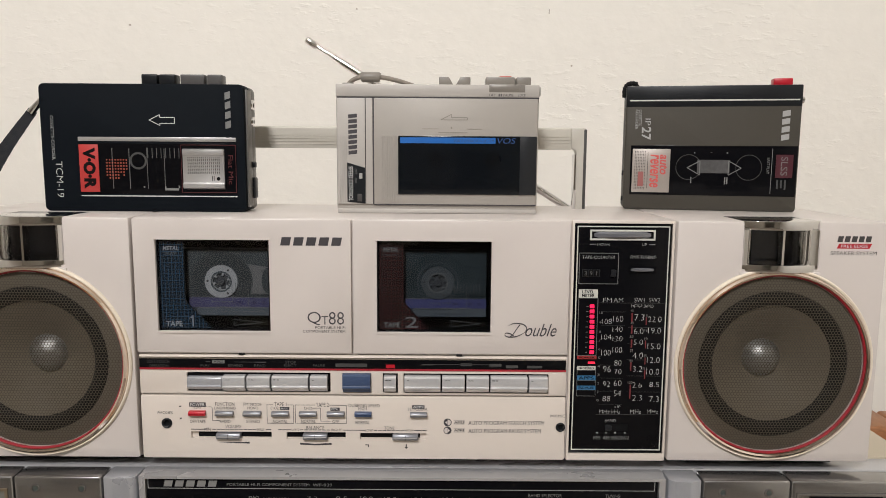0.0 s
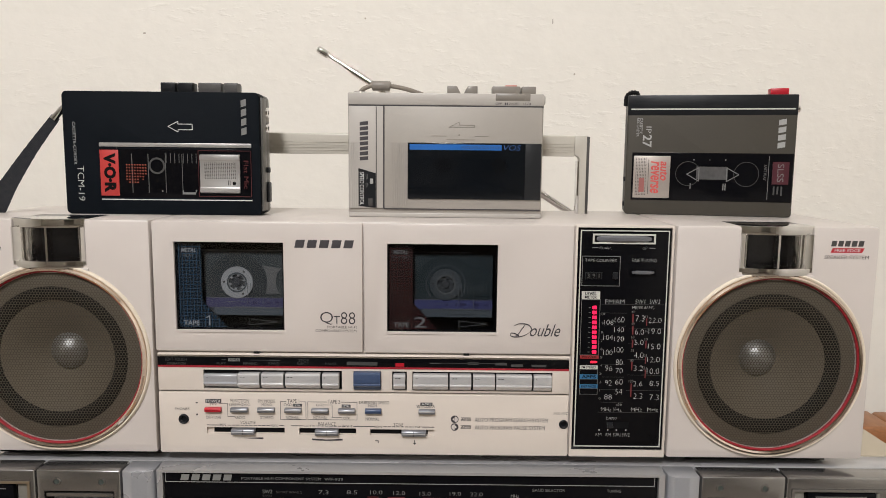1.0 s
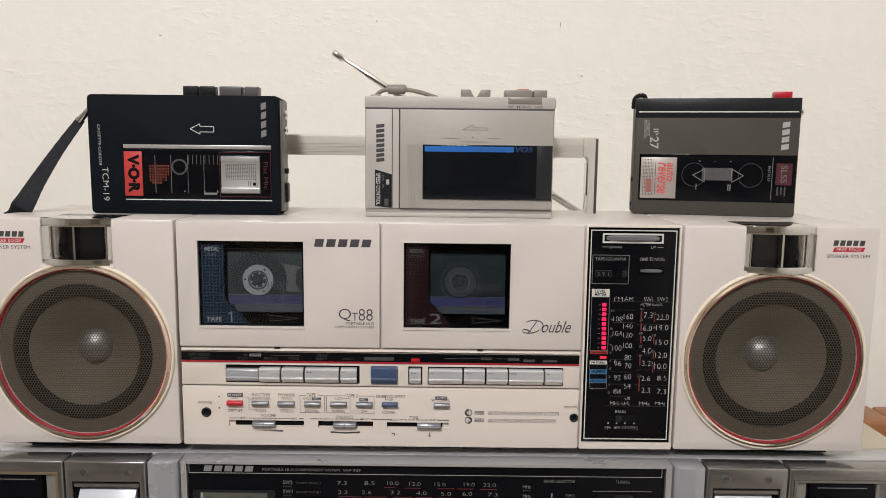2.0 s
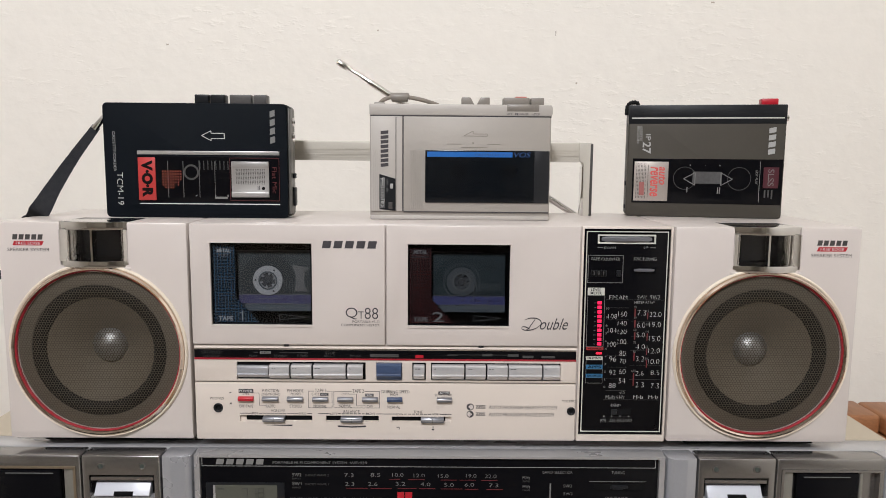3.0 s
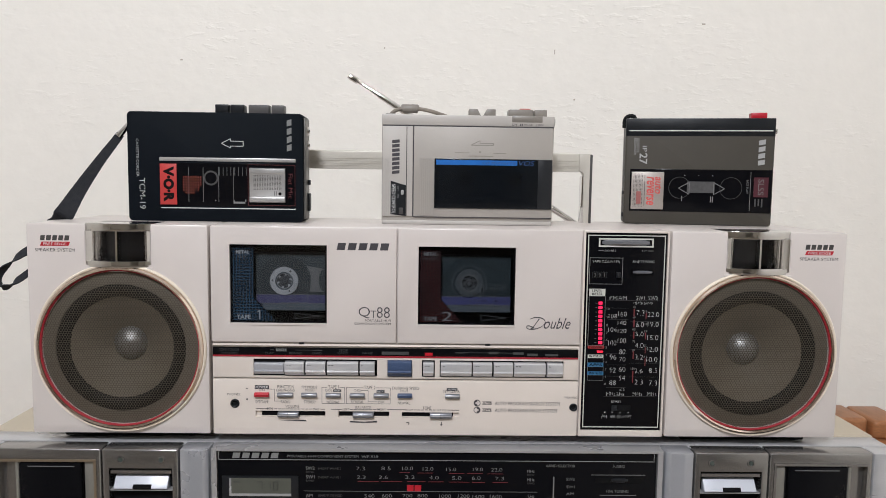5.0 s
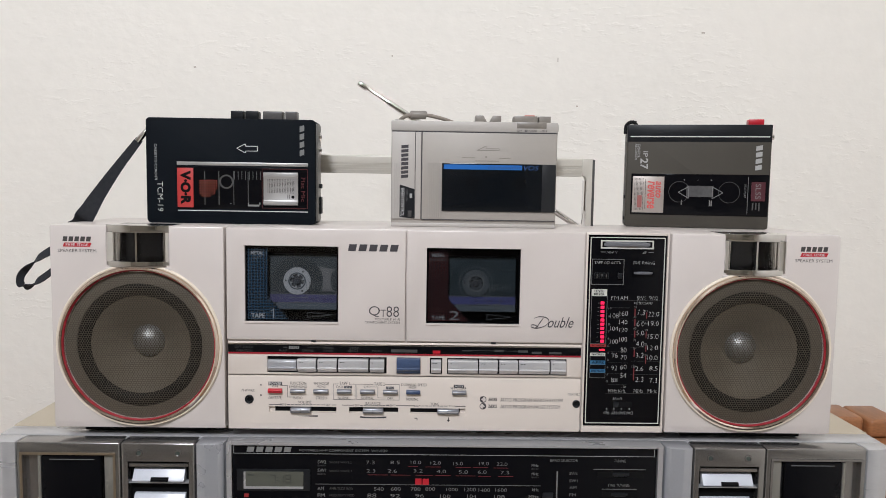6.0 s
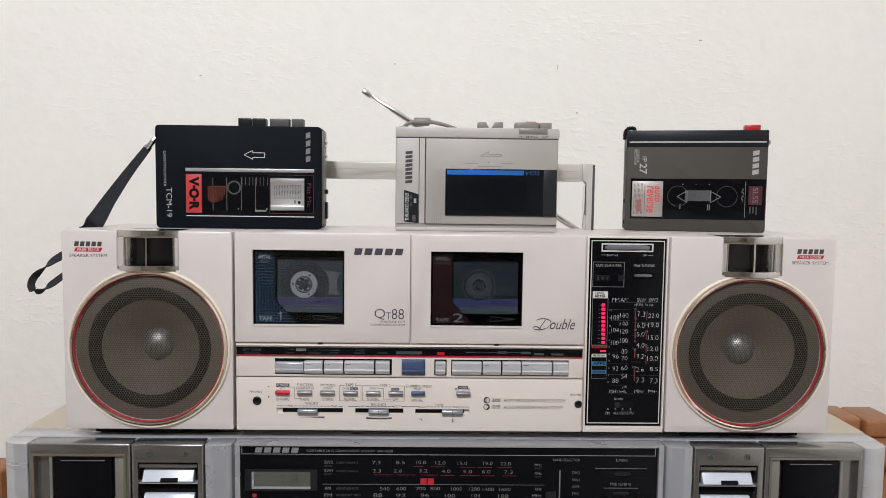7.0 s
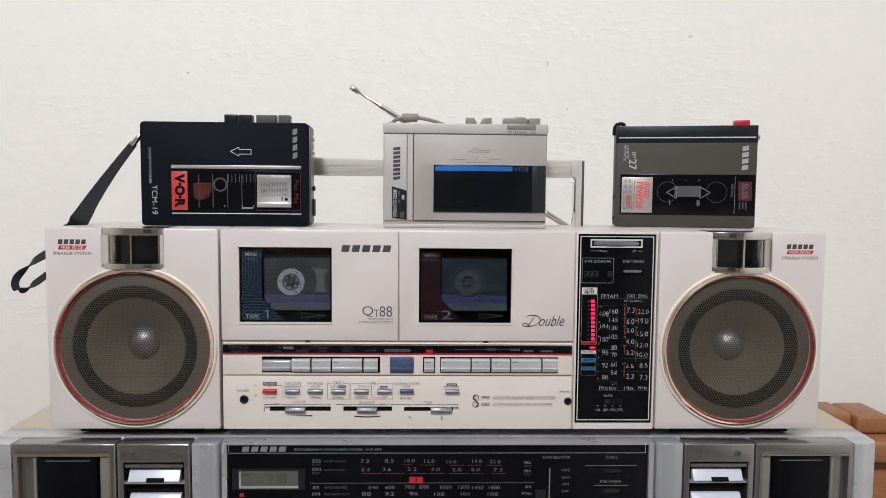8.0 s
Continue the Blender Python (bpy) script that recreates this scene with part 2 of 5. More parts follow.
def part(name, bm, mat, parent, label="", sharp=32):
    """Links a bmesh in millimetres as one mesh under a thing or a part."""
    me = bpy.data.meshes.new(name)
    bm.to_mesh(me)
    bm.free()
    me.transform(Matrix.Translation(Vector((0, 0, B)) - (root_place(parent) if parent else Vector())) @ Matrix.Scale(0.001, 4))
    for p in me.polygons:
        p.use_smooth = True
    me.set_sharp_from_angle(angle=radians(sharp))
    me.materials.append(mat)
    ob = new(name, me)
    ob.parent = parent
    return tagged(ob, label)


def slab(name, x0, y0, z0, x1, y1, z1, mat, parent, bev=0.0, label=""):
    return part(name, box(bmesh.new(), min(x0, x1), min(y0, y1), min(z0, z1), max(x0, x1), max(y0, y1), max(z0, z1), bev), mat, parent, label)


def lettering(body, x0, z0, x1, z1, y, mat, parent, turned=False, bold=0.0, lean=0.0, name="lettering"):
    """Printed words that fill a rectangle of the face at depth y; turned: they read downwards."""
    cu = bpy.data.curves.new("words", "FONT")
    cu.body, cu.resolution_u, cu.offset, cu.shear = body, 3, bold, lean
    ob = new("words", cu)
    me = bpy.data.meshes.new_from_object(ob.evaluated_get(bpy.context.evaluated_depsgraph_get()))
    bpy.data.objects.remove(ob)
    bpy.data.curves.remove(cu)
    co = np.empty(len(me.vertices) * 3)
    me.vertices.foreach_get("co", co)
    co = co.reshape(-1, 3)
    a, b = co[:, :2].min(0), co[:, :2].max(0)
    w = (co[:, :2] - a) / np.maximum(b - a, 1e-6)
    o = root_place(parent)
    if body == "1":
        x0, x1 = x0 + 0.35 * (x1 - x0), x1 - 0.35 * (x1 - x0)
    if turned:
        xs, zs = x0 + w[:, 1] * (x1 - x0), z1 - w[:, 0] * (z1 - z0)
    else:
        xs, zs = x0 + w[:, 0] * (x1 - x0), z0 + w[:, 1] * (z1 - z0)
    me.vertices.foreach_set("co", np.stack([xs / 1000 - o.x, np.full(len(xs), y / 1000) - o.y, zs / 1000 + B - o.z], 1).ravel())
    me.materials.clear()
    me.materials.append(mat)
    me.name = name
    ob = new(name, me)
    ob.parent = parent
    return ob


def bars(bm, rects, y, thick=0.15):
    """Printed bars (x0, z0, x1, z1) on the face at depth y."""
    for x0, z0, x1, z1 in rects:
        box(bm, min(x0, x1), y - thick, min(z0, z1), max(x0, x1), y, max(z0, z1))
    return bm


def marks(name, rects, y, mat, parent, thick=0.15):
    """Printed bars, each a part of its own."""
    for r in rects:
        part(name, bars(bmesh.new(), [r], y, thick), mat, parent)


def outline(x0, z0, x1, z1, w=0.4):
    return [(x0, z0, x1, z0 + w), (x0, z1 - w, x1, z1), (x0, z0 + w, x0 + w, z1 - w), (x1 - w, z0 + w, x1, z1 - w)]


def emblem(x0, z0, x1, z1, n, y, mat, parent, upright=False):
    """A maker's mark as a row of plain leaning blocks."""
    bm = bmesh.new()
    for i in range(n):
        if upright:
            h = (z1 - z0) / n
            b, d, k = z1 - h * (i + 0.86), z1 - h * (i + 0.14), h * 0.09
            prism(bm, [(x0, b - k), (x1, b + k), (x1, d + k), (x0, d - k)], y - 0.15, y)
        else:
            w = (x1 - x0) / n
            a, c, k = x0 + w * (i + 0.13), x0 + w * (i + 0.87), w * 0.07
            prism(bm, [(a - k, z0), (c - k, z0), (c + k, z1), (a + k, z1)], y - 0.15, y)
    return tagged(part("emblem", bm, mat, parent), kind="stuff")


# ---- the room ----
def room_slab(name, lo, hi, mat, label, category):
    bm = bmesh.new()
    box(bm, *lo, *hi)
    ob = part(name, bm, mat, None)
    return tagged(ob, label, category, "", "structure")


BACK = 285
room_slab("wall_north", (-2500, BACK, -950), (1350, BACK + 150, 1850), WALL, "cream painted plaster wall with uneven roller texture", "wall")
WX, EX, SY, HI = -2500, 1350, -3800, 1850   # inner faces of the other walls, and the ceiling
# unseen wall; its opening is added to give the chrome dark reflections
bm = cut(box(bmesh.new(), WX - 150, SY - 150, -950, EX + 150, SY, HI), box(bmesh.new(), -150, SY - 300, -960, 750, SY + 150, 1130))
tagged(part("wall_south", bm, FARWALL, None), "unseen plain cream wall with an opening added for dark reflections", "wall", "", "structure")
room_slab("wall_west", (WX - 150, SY, -950), (WX, BACK + 150, HI), WALL, "unseen plain cream side wall that bounces light into the room", "wall")
# unseen; set near so that its bounce fills the right side
room_slab("bounce_wall_east", (EX, SY, -950), (EX + 150, BACK + 150, HI), WALL, "unseen plain cream side wall that bounces light into the room", "wall")
# added unlit box that keeps the opening dark in reflections
bm = cut(box(bmesh.new(), -500, SY - 1650, -950, 1100, SY - 151, 1350), box(bmesh.new(), -400, SY - 1550, -940, 1000, SY - 100, 1250))
tagged(part("reflected_dark_hall", bm, FARWALL, None), "unseen unlit box behind the opening, added for dark reflections", "wall", "", "structure")
room_slab("floor", (WX - 150, SY - 150, -1050), (EX + 150, BACK + 150, -950.5), FLOOR, "plain brown tiled floor of the room", "floor")
room_slab("ceiling", (WX - 150, SY - 150, HI), (EX + 150, BACK + 150, HI + 100), CEIL, "plain white ceiling of the room", "ceiling")
bm = bmesh.new()
for x, z, s, w in ((131, 346, 5, 0.9), (-62, 347, 1.6, 1.6), (155, 293, 1.8, 1.8), (-290, 330, 1.5, 2.5), (-222, 215, 1.2, 2.4), (300, 380, 1.5, 4)):
    box(bm, x - w / 2, BACK - 0.15, z - s / 2, x + w / 2, BACK + 0.2, z + s / 2)
part("wall_scuff", bm, material("scuff", (0.42, 0.37, 0.31), 0.8), bpy.data.objects["wall_north"])

TABLEWOOD = material("table_wood", (0.30, 0.19, 0.10), 0.45, vary=0.2, grain=160, coarse=14, streak=(0.25, 3, 3))
table = thing("table", 0, 0, -950, "plain brown wooden table under the stacked recorders", "table")
slab("tabletop", -720, -110, -238, 720, 270, -208, TABLEWOOD, table, 2)
for x in (-680, 680):
    for y in (-70, 230):
        slab("leg", x - 25, y - 25, -950, x + 25, y + 25, -238, TABLEWOOD, table, 2)

# ---- lower radio recorder, on the table ----
LOWSILVER = material("brushed_silver", (0.56, 0.56, 0.575), 0.3, 0.6, vary=0.07, grain=1400, coarse=30, streak=(0.15, 1, 3))
LOWGREY = material("warm_grey_metal", (0.33, 0.322, 0.315), 0.2, 0.9, vary=0.07, grain=1400, coarse=30, streak=(0.15, 1, 3))
CHAMPAGNE = material("champagne_case", (0.47, 0.41, 0.315), 0.45, 0.15, vary=0.04, grain=900, coarse=20)
GOLDREFLECT = material("gold_brown_reflection", (0.24, 0.19, 0.13), 0.4, 0.6, vary=0.1)
PILLAR = material("blue_grey_plastic", (0.36, 0.365, 0.385), 0.3, 0.4, vary=0.04)
WHITEKEY = material("bright_key", (0.54, 0.56, 0.61), 0.3, vary=0.03)
LCD = material("grey_green_display", (0.085, 0.088, 0.072), 0.25, vary=0.05)
LCDINK = material("display_segments", (0.03, 0.032, 0.026), 0.5)
RAIL = material("dull_rail", (0.25, 0.24, 0.21), 0.4, 0.5, vary=0.08)
SMOKELENS = material("dark_green_lens", (0.05, 0.062, 0.055), 0.2, vary=0.2)
YF = -12.0   # depth of its front

low = thing("radio_recorder", 0, 0, -208, "wide silver stereo radio cassette recorder lying under the white one", "radio")
slab("case_back", -363, 26, -205, 363, 205, -8, CHAMPAGNE, low, 3, "champagne-coloured rear case")
bm = box(bmesh.new(), -361.5, 5.2, -205, 361.5, 25.6, -8.5, 2)
box(bm, -175.6, -2, -204, 175.6, 5.6, -9.0, 0.6)
part("front_case", bm, LOWSILVER, low)
for s in (-1, 1):
    slab("foot", s * 300 - 20, 20, -208, s * 300 + 20, 60, -204.5, RUBBER, low)
    bm = bmesh.new()
    prism(bm, [(s * 339.2, 5), (s * 339.2, YF), (s * 350, YF), (s * 358.5, YF + 4), (s * 361, -2.2), (s * 361, 5)], -200, -9, "z", 1.0)
    part("end_cap", bm, LOWSILVER, low)
    # outer deck panel with its dark door
    x0, x1 = sorted((s * 257.6, s * 338.6))
    hole = box(bmesh.new(), min(s * 262.5, s * 334), YF - 9, -120, max(s * 262.5, s * 334), YF + 7, -19)
    bm = cut(box(bmesh.new(), x0, YF, -200, x1, 5.0, -9.0, 1.6, 3), hole)
    deck = part("deck_panel", bm, LOWGREY, low, "warm grey metal deck panel")
    rect = outline(min(s * 261, s * 335.8), -121, max(s * 261, s * 335.8), -17.2, 1.8)
    # left trim has a gold-brown reflection put into its colour
    part("trim", bars(bmesh.new(), rect, YF, 0.8), GOLDREFLECT if s < 0 else LOWGREY, deck)
    slab("recess", min(s * 262.7, s * 333.8), YF + 5, -119.5, max(s * 262.7, s * 333.8), YF + 6.8, -19.3, LOWGREY, deck)
    slab("side_rail", min(s * 319.8, s * 322.4), YF + 0.5, -119, max(s * 319.8, s * 322.4), YF + 4.9, -20, RAIL, deck, 0.6)
    slab("side_rail", min(s * 263.2, s * 270.6), YF + 1.5, -119, max(s * 263.2, s * 270.6), YF + 4.9, -20, RAIL, deck, 0.8)
    door = slab("cassette_door", min(s * 272.4, s * 318.8), YF - 1, -118, max(s * 272.4, s * 318.8), YF + 4.9, -19.8, GLOSSBLACK, deck, 1.0, "black cassette door")
    slab("edge_line", min(s * 277, s * 312), YF - 1.2, -22.6, max(s * 277, s * 312), YF - 0.9, -22.1, DIMPALE, door)
    # inner panel with the piano keys
    x0, x1 = sorted((s * 199.0, s * 256.8))
    a, b = sorted((s * 203.5, s * 251.5))
    bm = cut(box(bmesh.new(), x0, YF, -200, x1, 5.0, -9.0, 1.6, 3), box(bmesh.new(), a, YF - 9, -140, b, YF + 8.5, -24))
    keys = part("key_panel", bm, LOWGREY, low, "warm grey metal key panel")
    slab("key_well", a + 0.2, YF + 7, -139, b - 0.2, YF + 8.6, -24.3, SOOT, keys)
    for x in (s * 212, s * 242.5):
        rivet = part("rivet", lathe(bmesh.new(), [(1.9, YF + 0.4), (2.1, YF - 0.6), (2.8, YF - 0.6), (3.2, YF + 0.4)], x, -17.2, 24), LOWGREY, keys)
        part("lens", lathe(bmesh.new(), [(0, YF - 0.35), (1.2, YF - 0.3), (2.0, YF + 0.1)], x, -17.2, 20), SMOKELENS, rivet)
    prof = [(YF + 6.9, -25), (YF + 0.8, -26), (YF + 0.8, -28.5), (YF + 6.9, -28)]
    part("bracket", prism(bmesh.new(), prof, a + 1, b - 1, "x"), LOWGREY, keys)
    for i, zt in enumerate((-31.5, -51.8, -72, -92)):
        prof = [(YF + 6.8, zt + 0.5), (YF + 4, zt), (YF - 0.8, zt - 7.6), (YF - 0.8, zt - 8.6), (YF + 6.8, zt - 9.4)]
        key = part("piano_key", prism(bmesh.new(), prof, a + 3.5, b - 4, "x", 0.3), WHITEKEY, keys, "white sloping key")
        c = (a + b) / 2 + 1
        prof = [(YF + 2.6, zt - 3.4), (YF - 1.2, zt - 7.2), (YF - 1.2, zt - 8.4), (YF + 2.6, zt - 8.4)]
        part("notch", prism(bmesh.new(), prof, c - 7, c + 7, "x"), SOOT, key)
        prof = [(YF + 6.8, zt - 9.6), (YF + 0.4, zt - 9.6), (YF + 0.4, zt - 10.3), (YF + 6.8, zt - 10.3)]
        part("divider", prism(bmesh.new(), prof, a + 0.4, b - 0.4, "x"), SILVER, keys)
    bm = bmesh.new()
    prism(bm, [(s * 176, 5), (s * 176.3, YF + 2), (s * 180, YF - 1.5), (s * 190, YF - 2.5), (s * 197.6, YF), (s * 197.6, 5)], -200, -9, "z", 0.8)
    part("pillar", bm, PILLAR, low, "blue-grey rounded pillar")
# central tuner panel
bm = bmesh.new()
bars(bm, [(-173.4, -200, -169.4, -7.6), (169.4, -200, 173.4, -7.6), (-169.4, -9.4, 169.4, -7.6)], YF + 9, 10.5)
part("panel_frame", bm, SILVER, low, "bright silver frame")
pane = slab("tuner_panel", -169, YF + 0.5, -199, 169, -2.2, -9.6, GLOSSBLACK, low, 0.5, "gloss black tuner panel with white print")
YP = YF + 0.4
rect = outline(-168.3, -16.8, 167, -9.9, 0.35)
part("title_frame", bars(bmesh.new(), rect, YP), MIDPALE, pane)
emblem(-158.4, -15.4, -121.9, -11.2, 5, YP - 0.02, LOGOPALE, pane)
lettering("PORTABLE HI-FI COMPONENT SYSTEM", -116.1, -14.7, -61.6, -12.8, YP - 0.1, DIMPALE, pane)
lettering("WF-939", -59.3, -14.8, -46.5, -12.8, YP - 0.1, DIMPALE, pane)
slab("display_bezel", -165.7, YP - 0.6, -47, -107.6, YP, -29.3, BLACK, pane, 0.2)
bm = bmesh.new()
bars(bm, [(-160.2, -45.2, -113, -43.2), (-160.2, -43.2, -158.6, -31.2)], YP - 0.6, 0.5)
part("display_rim", bm, SILVER, pane)
slab("display", -158.6, YP - 0.9, -43.2, -113, YP - 0.6, -31.1, LCD, pane)
bm = bmesh.new()
SEG = {"7": "abc", "1": "bc", "8": "abcdefg"}
for ch, x in (("7", -139.0), ("1", -132.6), ("8", -127.0)):
    for sg in SEG[ch]:
        h, w = 7.0, 4.2
        rx = {"a": (0, h - 0.6, w, h), "d": (0, 0, w, 0.6), "g": (0, h / 2 - 0.3, w, h / 2 + 0.3), "b": (w - 0.6, h / 2 + 0.4, w, h - 0.7), "c": (w - 0.6, 0.7, w, h / 2 - 0.4),
              "f": (0, h / 2 + 0.4, 0.6, h - 0.7), "e": (0, 0.7, 0.6, h / 2 - 0.4)}[sg]
        bars(bm, [(x + rx[0], -40.6 + rx[1], x + rx[2], -40.6 + rx[3])], YP - 0.9)
bars(bm, [(-133.6, -38.6, -133.0, -38.0), (-133.6, -36.2, -133.0, -35.6), (-157, -34.5, -152, -33.6)], YP - 0.9)
part("display_digits", bm, LCDINK, pane)
L1 = [
    ('SW2', -101.8, -24.5, -95.1, -21.8),
    ('BAND', -101.8, -26.8, -95.5, -25.5),
    ('SHORT WAVE 2', -92.4, -24.3, -74.9, -22.6),
    ('SW1', -101.8, -31.4, -95.1, -28.7),
    ('BAND', -101.8, -33.8, -95.5, -32.4),
    ('SHORT WAVE 1', -92.4, -31.3, -74.9, -29.6),
    ('AM', -101.8, -46.3, -96.8, -43.5),
    ('AMPLITUDE MOD', -92.4, -46.1, -73.9, -43.9),
    ('FM', -101.8, -51.9, -95.9, -49.1),
    ('FREQUENCY MOD', -92.3, -51.7, -72.6, -49.5),
    ('MHz', 68.6, -25.7, 74.1, -23.5),
    ('BAND', 68.7, -28.1, 74.1, -26.7),
    ('MHz', 68.8, -32.7, 74.3, -30.4),
    ('BAND', 68.8, -35.0, 74.3, -33.7),
    ('kHz', 69.6, -45.8, 74.6, -43.5),
    ('MHz', 67.0, -51.4, 74.8, -49.1),
]
L2 = [
    ('7.3', -63.3, -24.6, -56.6, -21.9),
    ('8.5', -44.0, -24.4, -36.8, -21.7),
    ('10.0', -27.9, -24.3, -19.7, -21.6),
    ('12.0', -12.1, -24.6, -4.0, -21.9),
    ('15.0', 5.9, -24.9, 13.6, -22.2),
    ('19.0', 26.6, -24.7, 34.3, -22.0),
    ('22.0', 40.6, -25.0, 49.2, -22.3),
    ('2.3', -62.8, -31.5, -56.1, -28.8),
    ('2.6', -45.8, -31.4, -39.0, -28.7),
    ('3.2', -25.5, -31.2, -18.3, -28.5),
    ('4.0', -7.1, -31.5, 0.2, -28.8),
    ('5.0', 10.5, -31.8, 17.7, -29.1),
    ('6.0', 25.8, -31.7, 32.6, -29.0),
    ('7.3', 43.9, -32.0, 50.7, -29.3),
]
L3 = [
    ('540', -56.9, -46.4, -49.2, -43.6),
    ('600', -43.4, -46.2, -35.7, -43.5),
    ('700', -27.6, -46.1, -19.9, -43.4),
    ('800', -15.9, -46.0, -8.2, -43.3),
    ('1000', 0.8, -46.3, 9.9, -43.6),
    ('1200', 15.3, -46.2, 24.3, -43.5),
    ('1400', 26.6, -46.6, 35.7, -43.8),
    ('1600', 40.1, -46.5, 49.2, -43.7),
    ('88', -62.2, -52.0, -55.0, -48.8),
    ('92', -43.8, -51.8, -36.1, -49.1),
    ('96', -23.9, -51.7, -17.1, -48.9),
    ('100', -4.1, -52.0, 4.1, -49.2),
    ('104', 17.6, -51.8, 24.9, -49.1),
    ('108', 39.3, -52.1, 47.6, -49.3),
]
for body, x0, z0, x1, z1 in L1:
    lettering(body, x0, z0, x1, z1, YP - 0.1, DIMMER if len(body) > 3 else LOGOPALE, pane)
for body, x0, z0, x1, z1 in L2 + L3:
    lettering(body, x0, z0, x1, z1, YP - 0.1, LOGOPALE, pane, bold=-0.012)
for body, x0, z0, x1, z1 in (("BAND SELECTOR", 83.4, -21.3, 105.6, -19.2), ("TUNING", 134.5, -21.4, 144.2, -19.2), ("FINE TUNING", 130.7, -41.4, 147.6, -39.2),
                             ("SW2", 99.1, -32, 105.5, -29.7), ("SW1", 99.3, -38, 105.7, -35.8), ("AM", 99.4, -43.6, 105, -41.4), ("FM", 99.6, -49.7, 104.7, -47.4)):
    lettering(body, x0, z0, x1, z1, YP - 0.1, LOGOPALE if len(body) > 3 else DIMPALE, pane, bold=-0.008)
bm = bars(bmesh.new(), [(118, -27.5, 160.3, -27.1), (125.4, -43.8, 153.6, -43.4), (-103.6, -41.5, 76.7, -41.2), (88.8, -60, 89.8, -29)], YP)
part("printed_linework", bm, DIMPALE, pane)
LOWMARKS = ([(-16, -26.7, -4, -26.1), (-44, -33.6, -28, -33.0), (-62, -33.6, -46, -33.0), (-24, -33.6, -10, -33.0), (8, -33.8, 24, -33.2), (-22, -26.5, -30, -25.9), (8, -26.9, 20, -26.3),
                        (22, -26.9, 34, -26.3), (38, -27.1, 50, -26.5), (26, -34.0, 36, -33.4), (42, -34.0, 54, -33.4), (-8, -33.7, 4, -33.1)])
marks("band_mark", [(a, b, c, b + 0.35) for a, b, c, d in LOWMARKS], YP, DULLRED, pane)
bm = bars(bmesh.new(), [(-24.1, -41, -19.1, -36.2), (-18.3, -41.1, -13.2, -36.3)], YP, 0.4)
part("dial_pointer", bm, REDKEY, pane, "pair of bright red pointer blocks")
slab("red_mark", -160, YP - 0.3, -52.4, -156.5, YP, -49.6, DARKRED, pane)
for x0, x1, z in ((121.7, 159.2, -31.5), (126, 153.4, -48)):
    bm = bars(bmesh.new(), [(x0, z - 2.4, x1, z + 2.2)], YP, 0.2)
    wheel = part("wheel_slot", bm, SOOT, pane)
    prof = lathe(bmesh.new(), [(0, -1.6), (14, -1.6), (15, -1), (15, 1), (14, 1.6), (0, 1.6)], 0, 0, 40)
    bmesh.ops.rotate(prof, cent=(0, 0, 0), matrix=Matrix.Rotation(radians(90), 3, "X"), verts=prof.verts)
    bmesh.ops.translate(prof, vec=((x0 + x1) / 2, YP + 13.2, z), verts=prof.verts)
    part("thumbwheel", prof, BLACK, wheel)
slab("selector_knob", 78, YP - 2, -62, 86, YP, -46.5, BLACK, pane, 0.6)

# ---- wooden blocks beside and behind it ----
PINE = material("warm_pine_wood", (0.28, 0.118, 0.046), 0.42, vary=0.28, grain=240, coarse=22, streak=(1, 0.2, 3))
for x0, x1, y0, y1, z0, zt in ((396, 640, 134, 198, -208, -76), (398, 640, 118, 198, -75.7, -54), (398, 436, 150, 198, -53.7, -34), (437.5, 473, 143, 196, -53.7, -34.5), (-620, -440, 120, 160, -208, -84)):
    bm = box(bmesh.new(), x0, y0, z0, x1, y1, zt, 4.0, 3)
    blk = thing("wooden_block", (x0 + x1) / 2, (y0 + y1) / 2, z0, "reddish pine block with sawn edges standing beside the radio", "wood block", "wooden blocks")
    part("block", bm, PINE, blk)

# ---- the white double cassette recorder ----
YB = 128.0
unit = thing("boombox", 0, 0, -8, "ivory white double cassette boombox with chrome keys and round speakers", "boombox")
bm = cut(box(bmesh.new(), -176.2, 3.0, -1, 176.2, YB, 162, 1.6),
         box(box(bmesh.new(), -163, -5, 84, -85, 30, 150.5), -19, -5, 84, 59, 30, 150.5))
part("chassis", bm, WHITE, unit)
for x in (-120, 120):
    for y in (40, 105):
        slab("foot", x - 12, y - 8, -8, x + 12, y + 8, -0.8, RUBBER, unit, 1)
# white front pieces
lowpanel = box(bmesh.new(), -175.4, 0, -1, 108.4, 3.0, 43.0, 0.9)
tool = bmesh.new()
for x0, z0, x1, z1 in ((-142.5, 13.2, -88.5, 18.0), (-78.4, 13.2, -38.8, 18.0), (-29.1, 13.2, 15.4, 17.6)):
    box(tool, x0, -4, z0, x1, 2.2, z1)
for x, z, r in ((-158.4, 23.7, 3.6), (105.2, 22.5, 3.2)):
    lathe(tool, [(0, -4), (r, -4), (r, 2.4), (0, 2.4)], x, z, 24)
prism(tool, [(-4, 4.6), (0, 4.6), (1.8, -2.5), (-4, -2.5)], -180, 112, "x")
panel = part("control_panel", cut(lowpanel, tool), IVORY, unit)
keyband = box(bmesh.new(), -175.4, 0.4, 43.9, 108.4, 3.0, 70.8, 0.7)
tool = bmesh.new()
for x0, x1 in ((-144, -48.5), (-40.6, -21.4), (-13.9, -3.7), (0, 96.6)):
    box(tool, x0, -4, 45.6, x1, 2.4, 59.0)
band = part("key_panel", cut(keyband, tool), IVORY, unit)
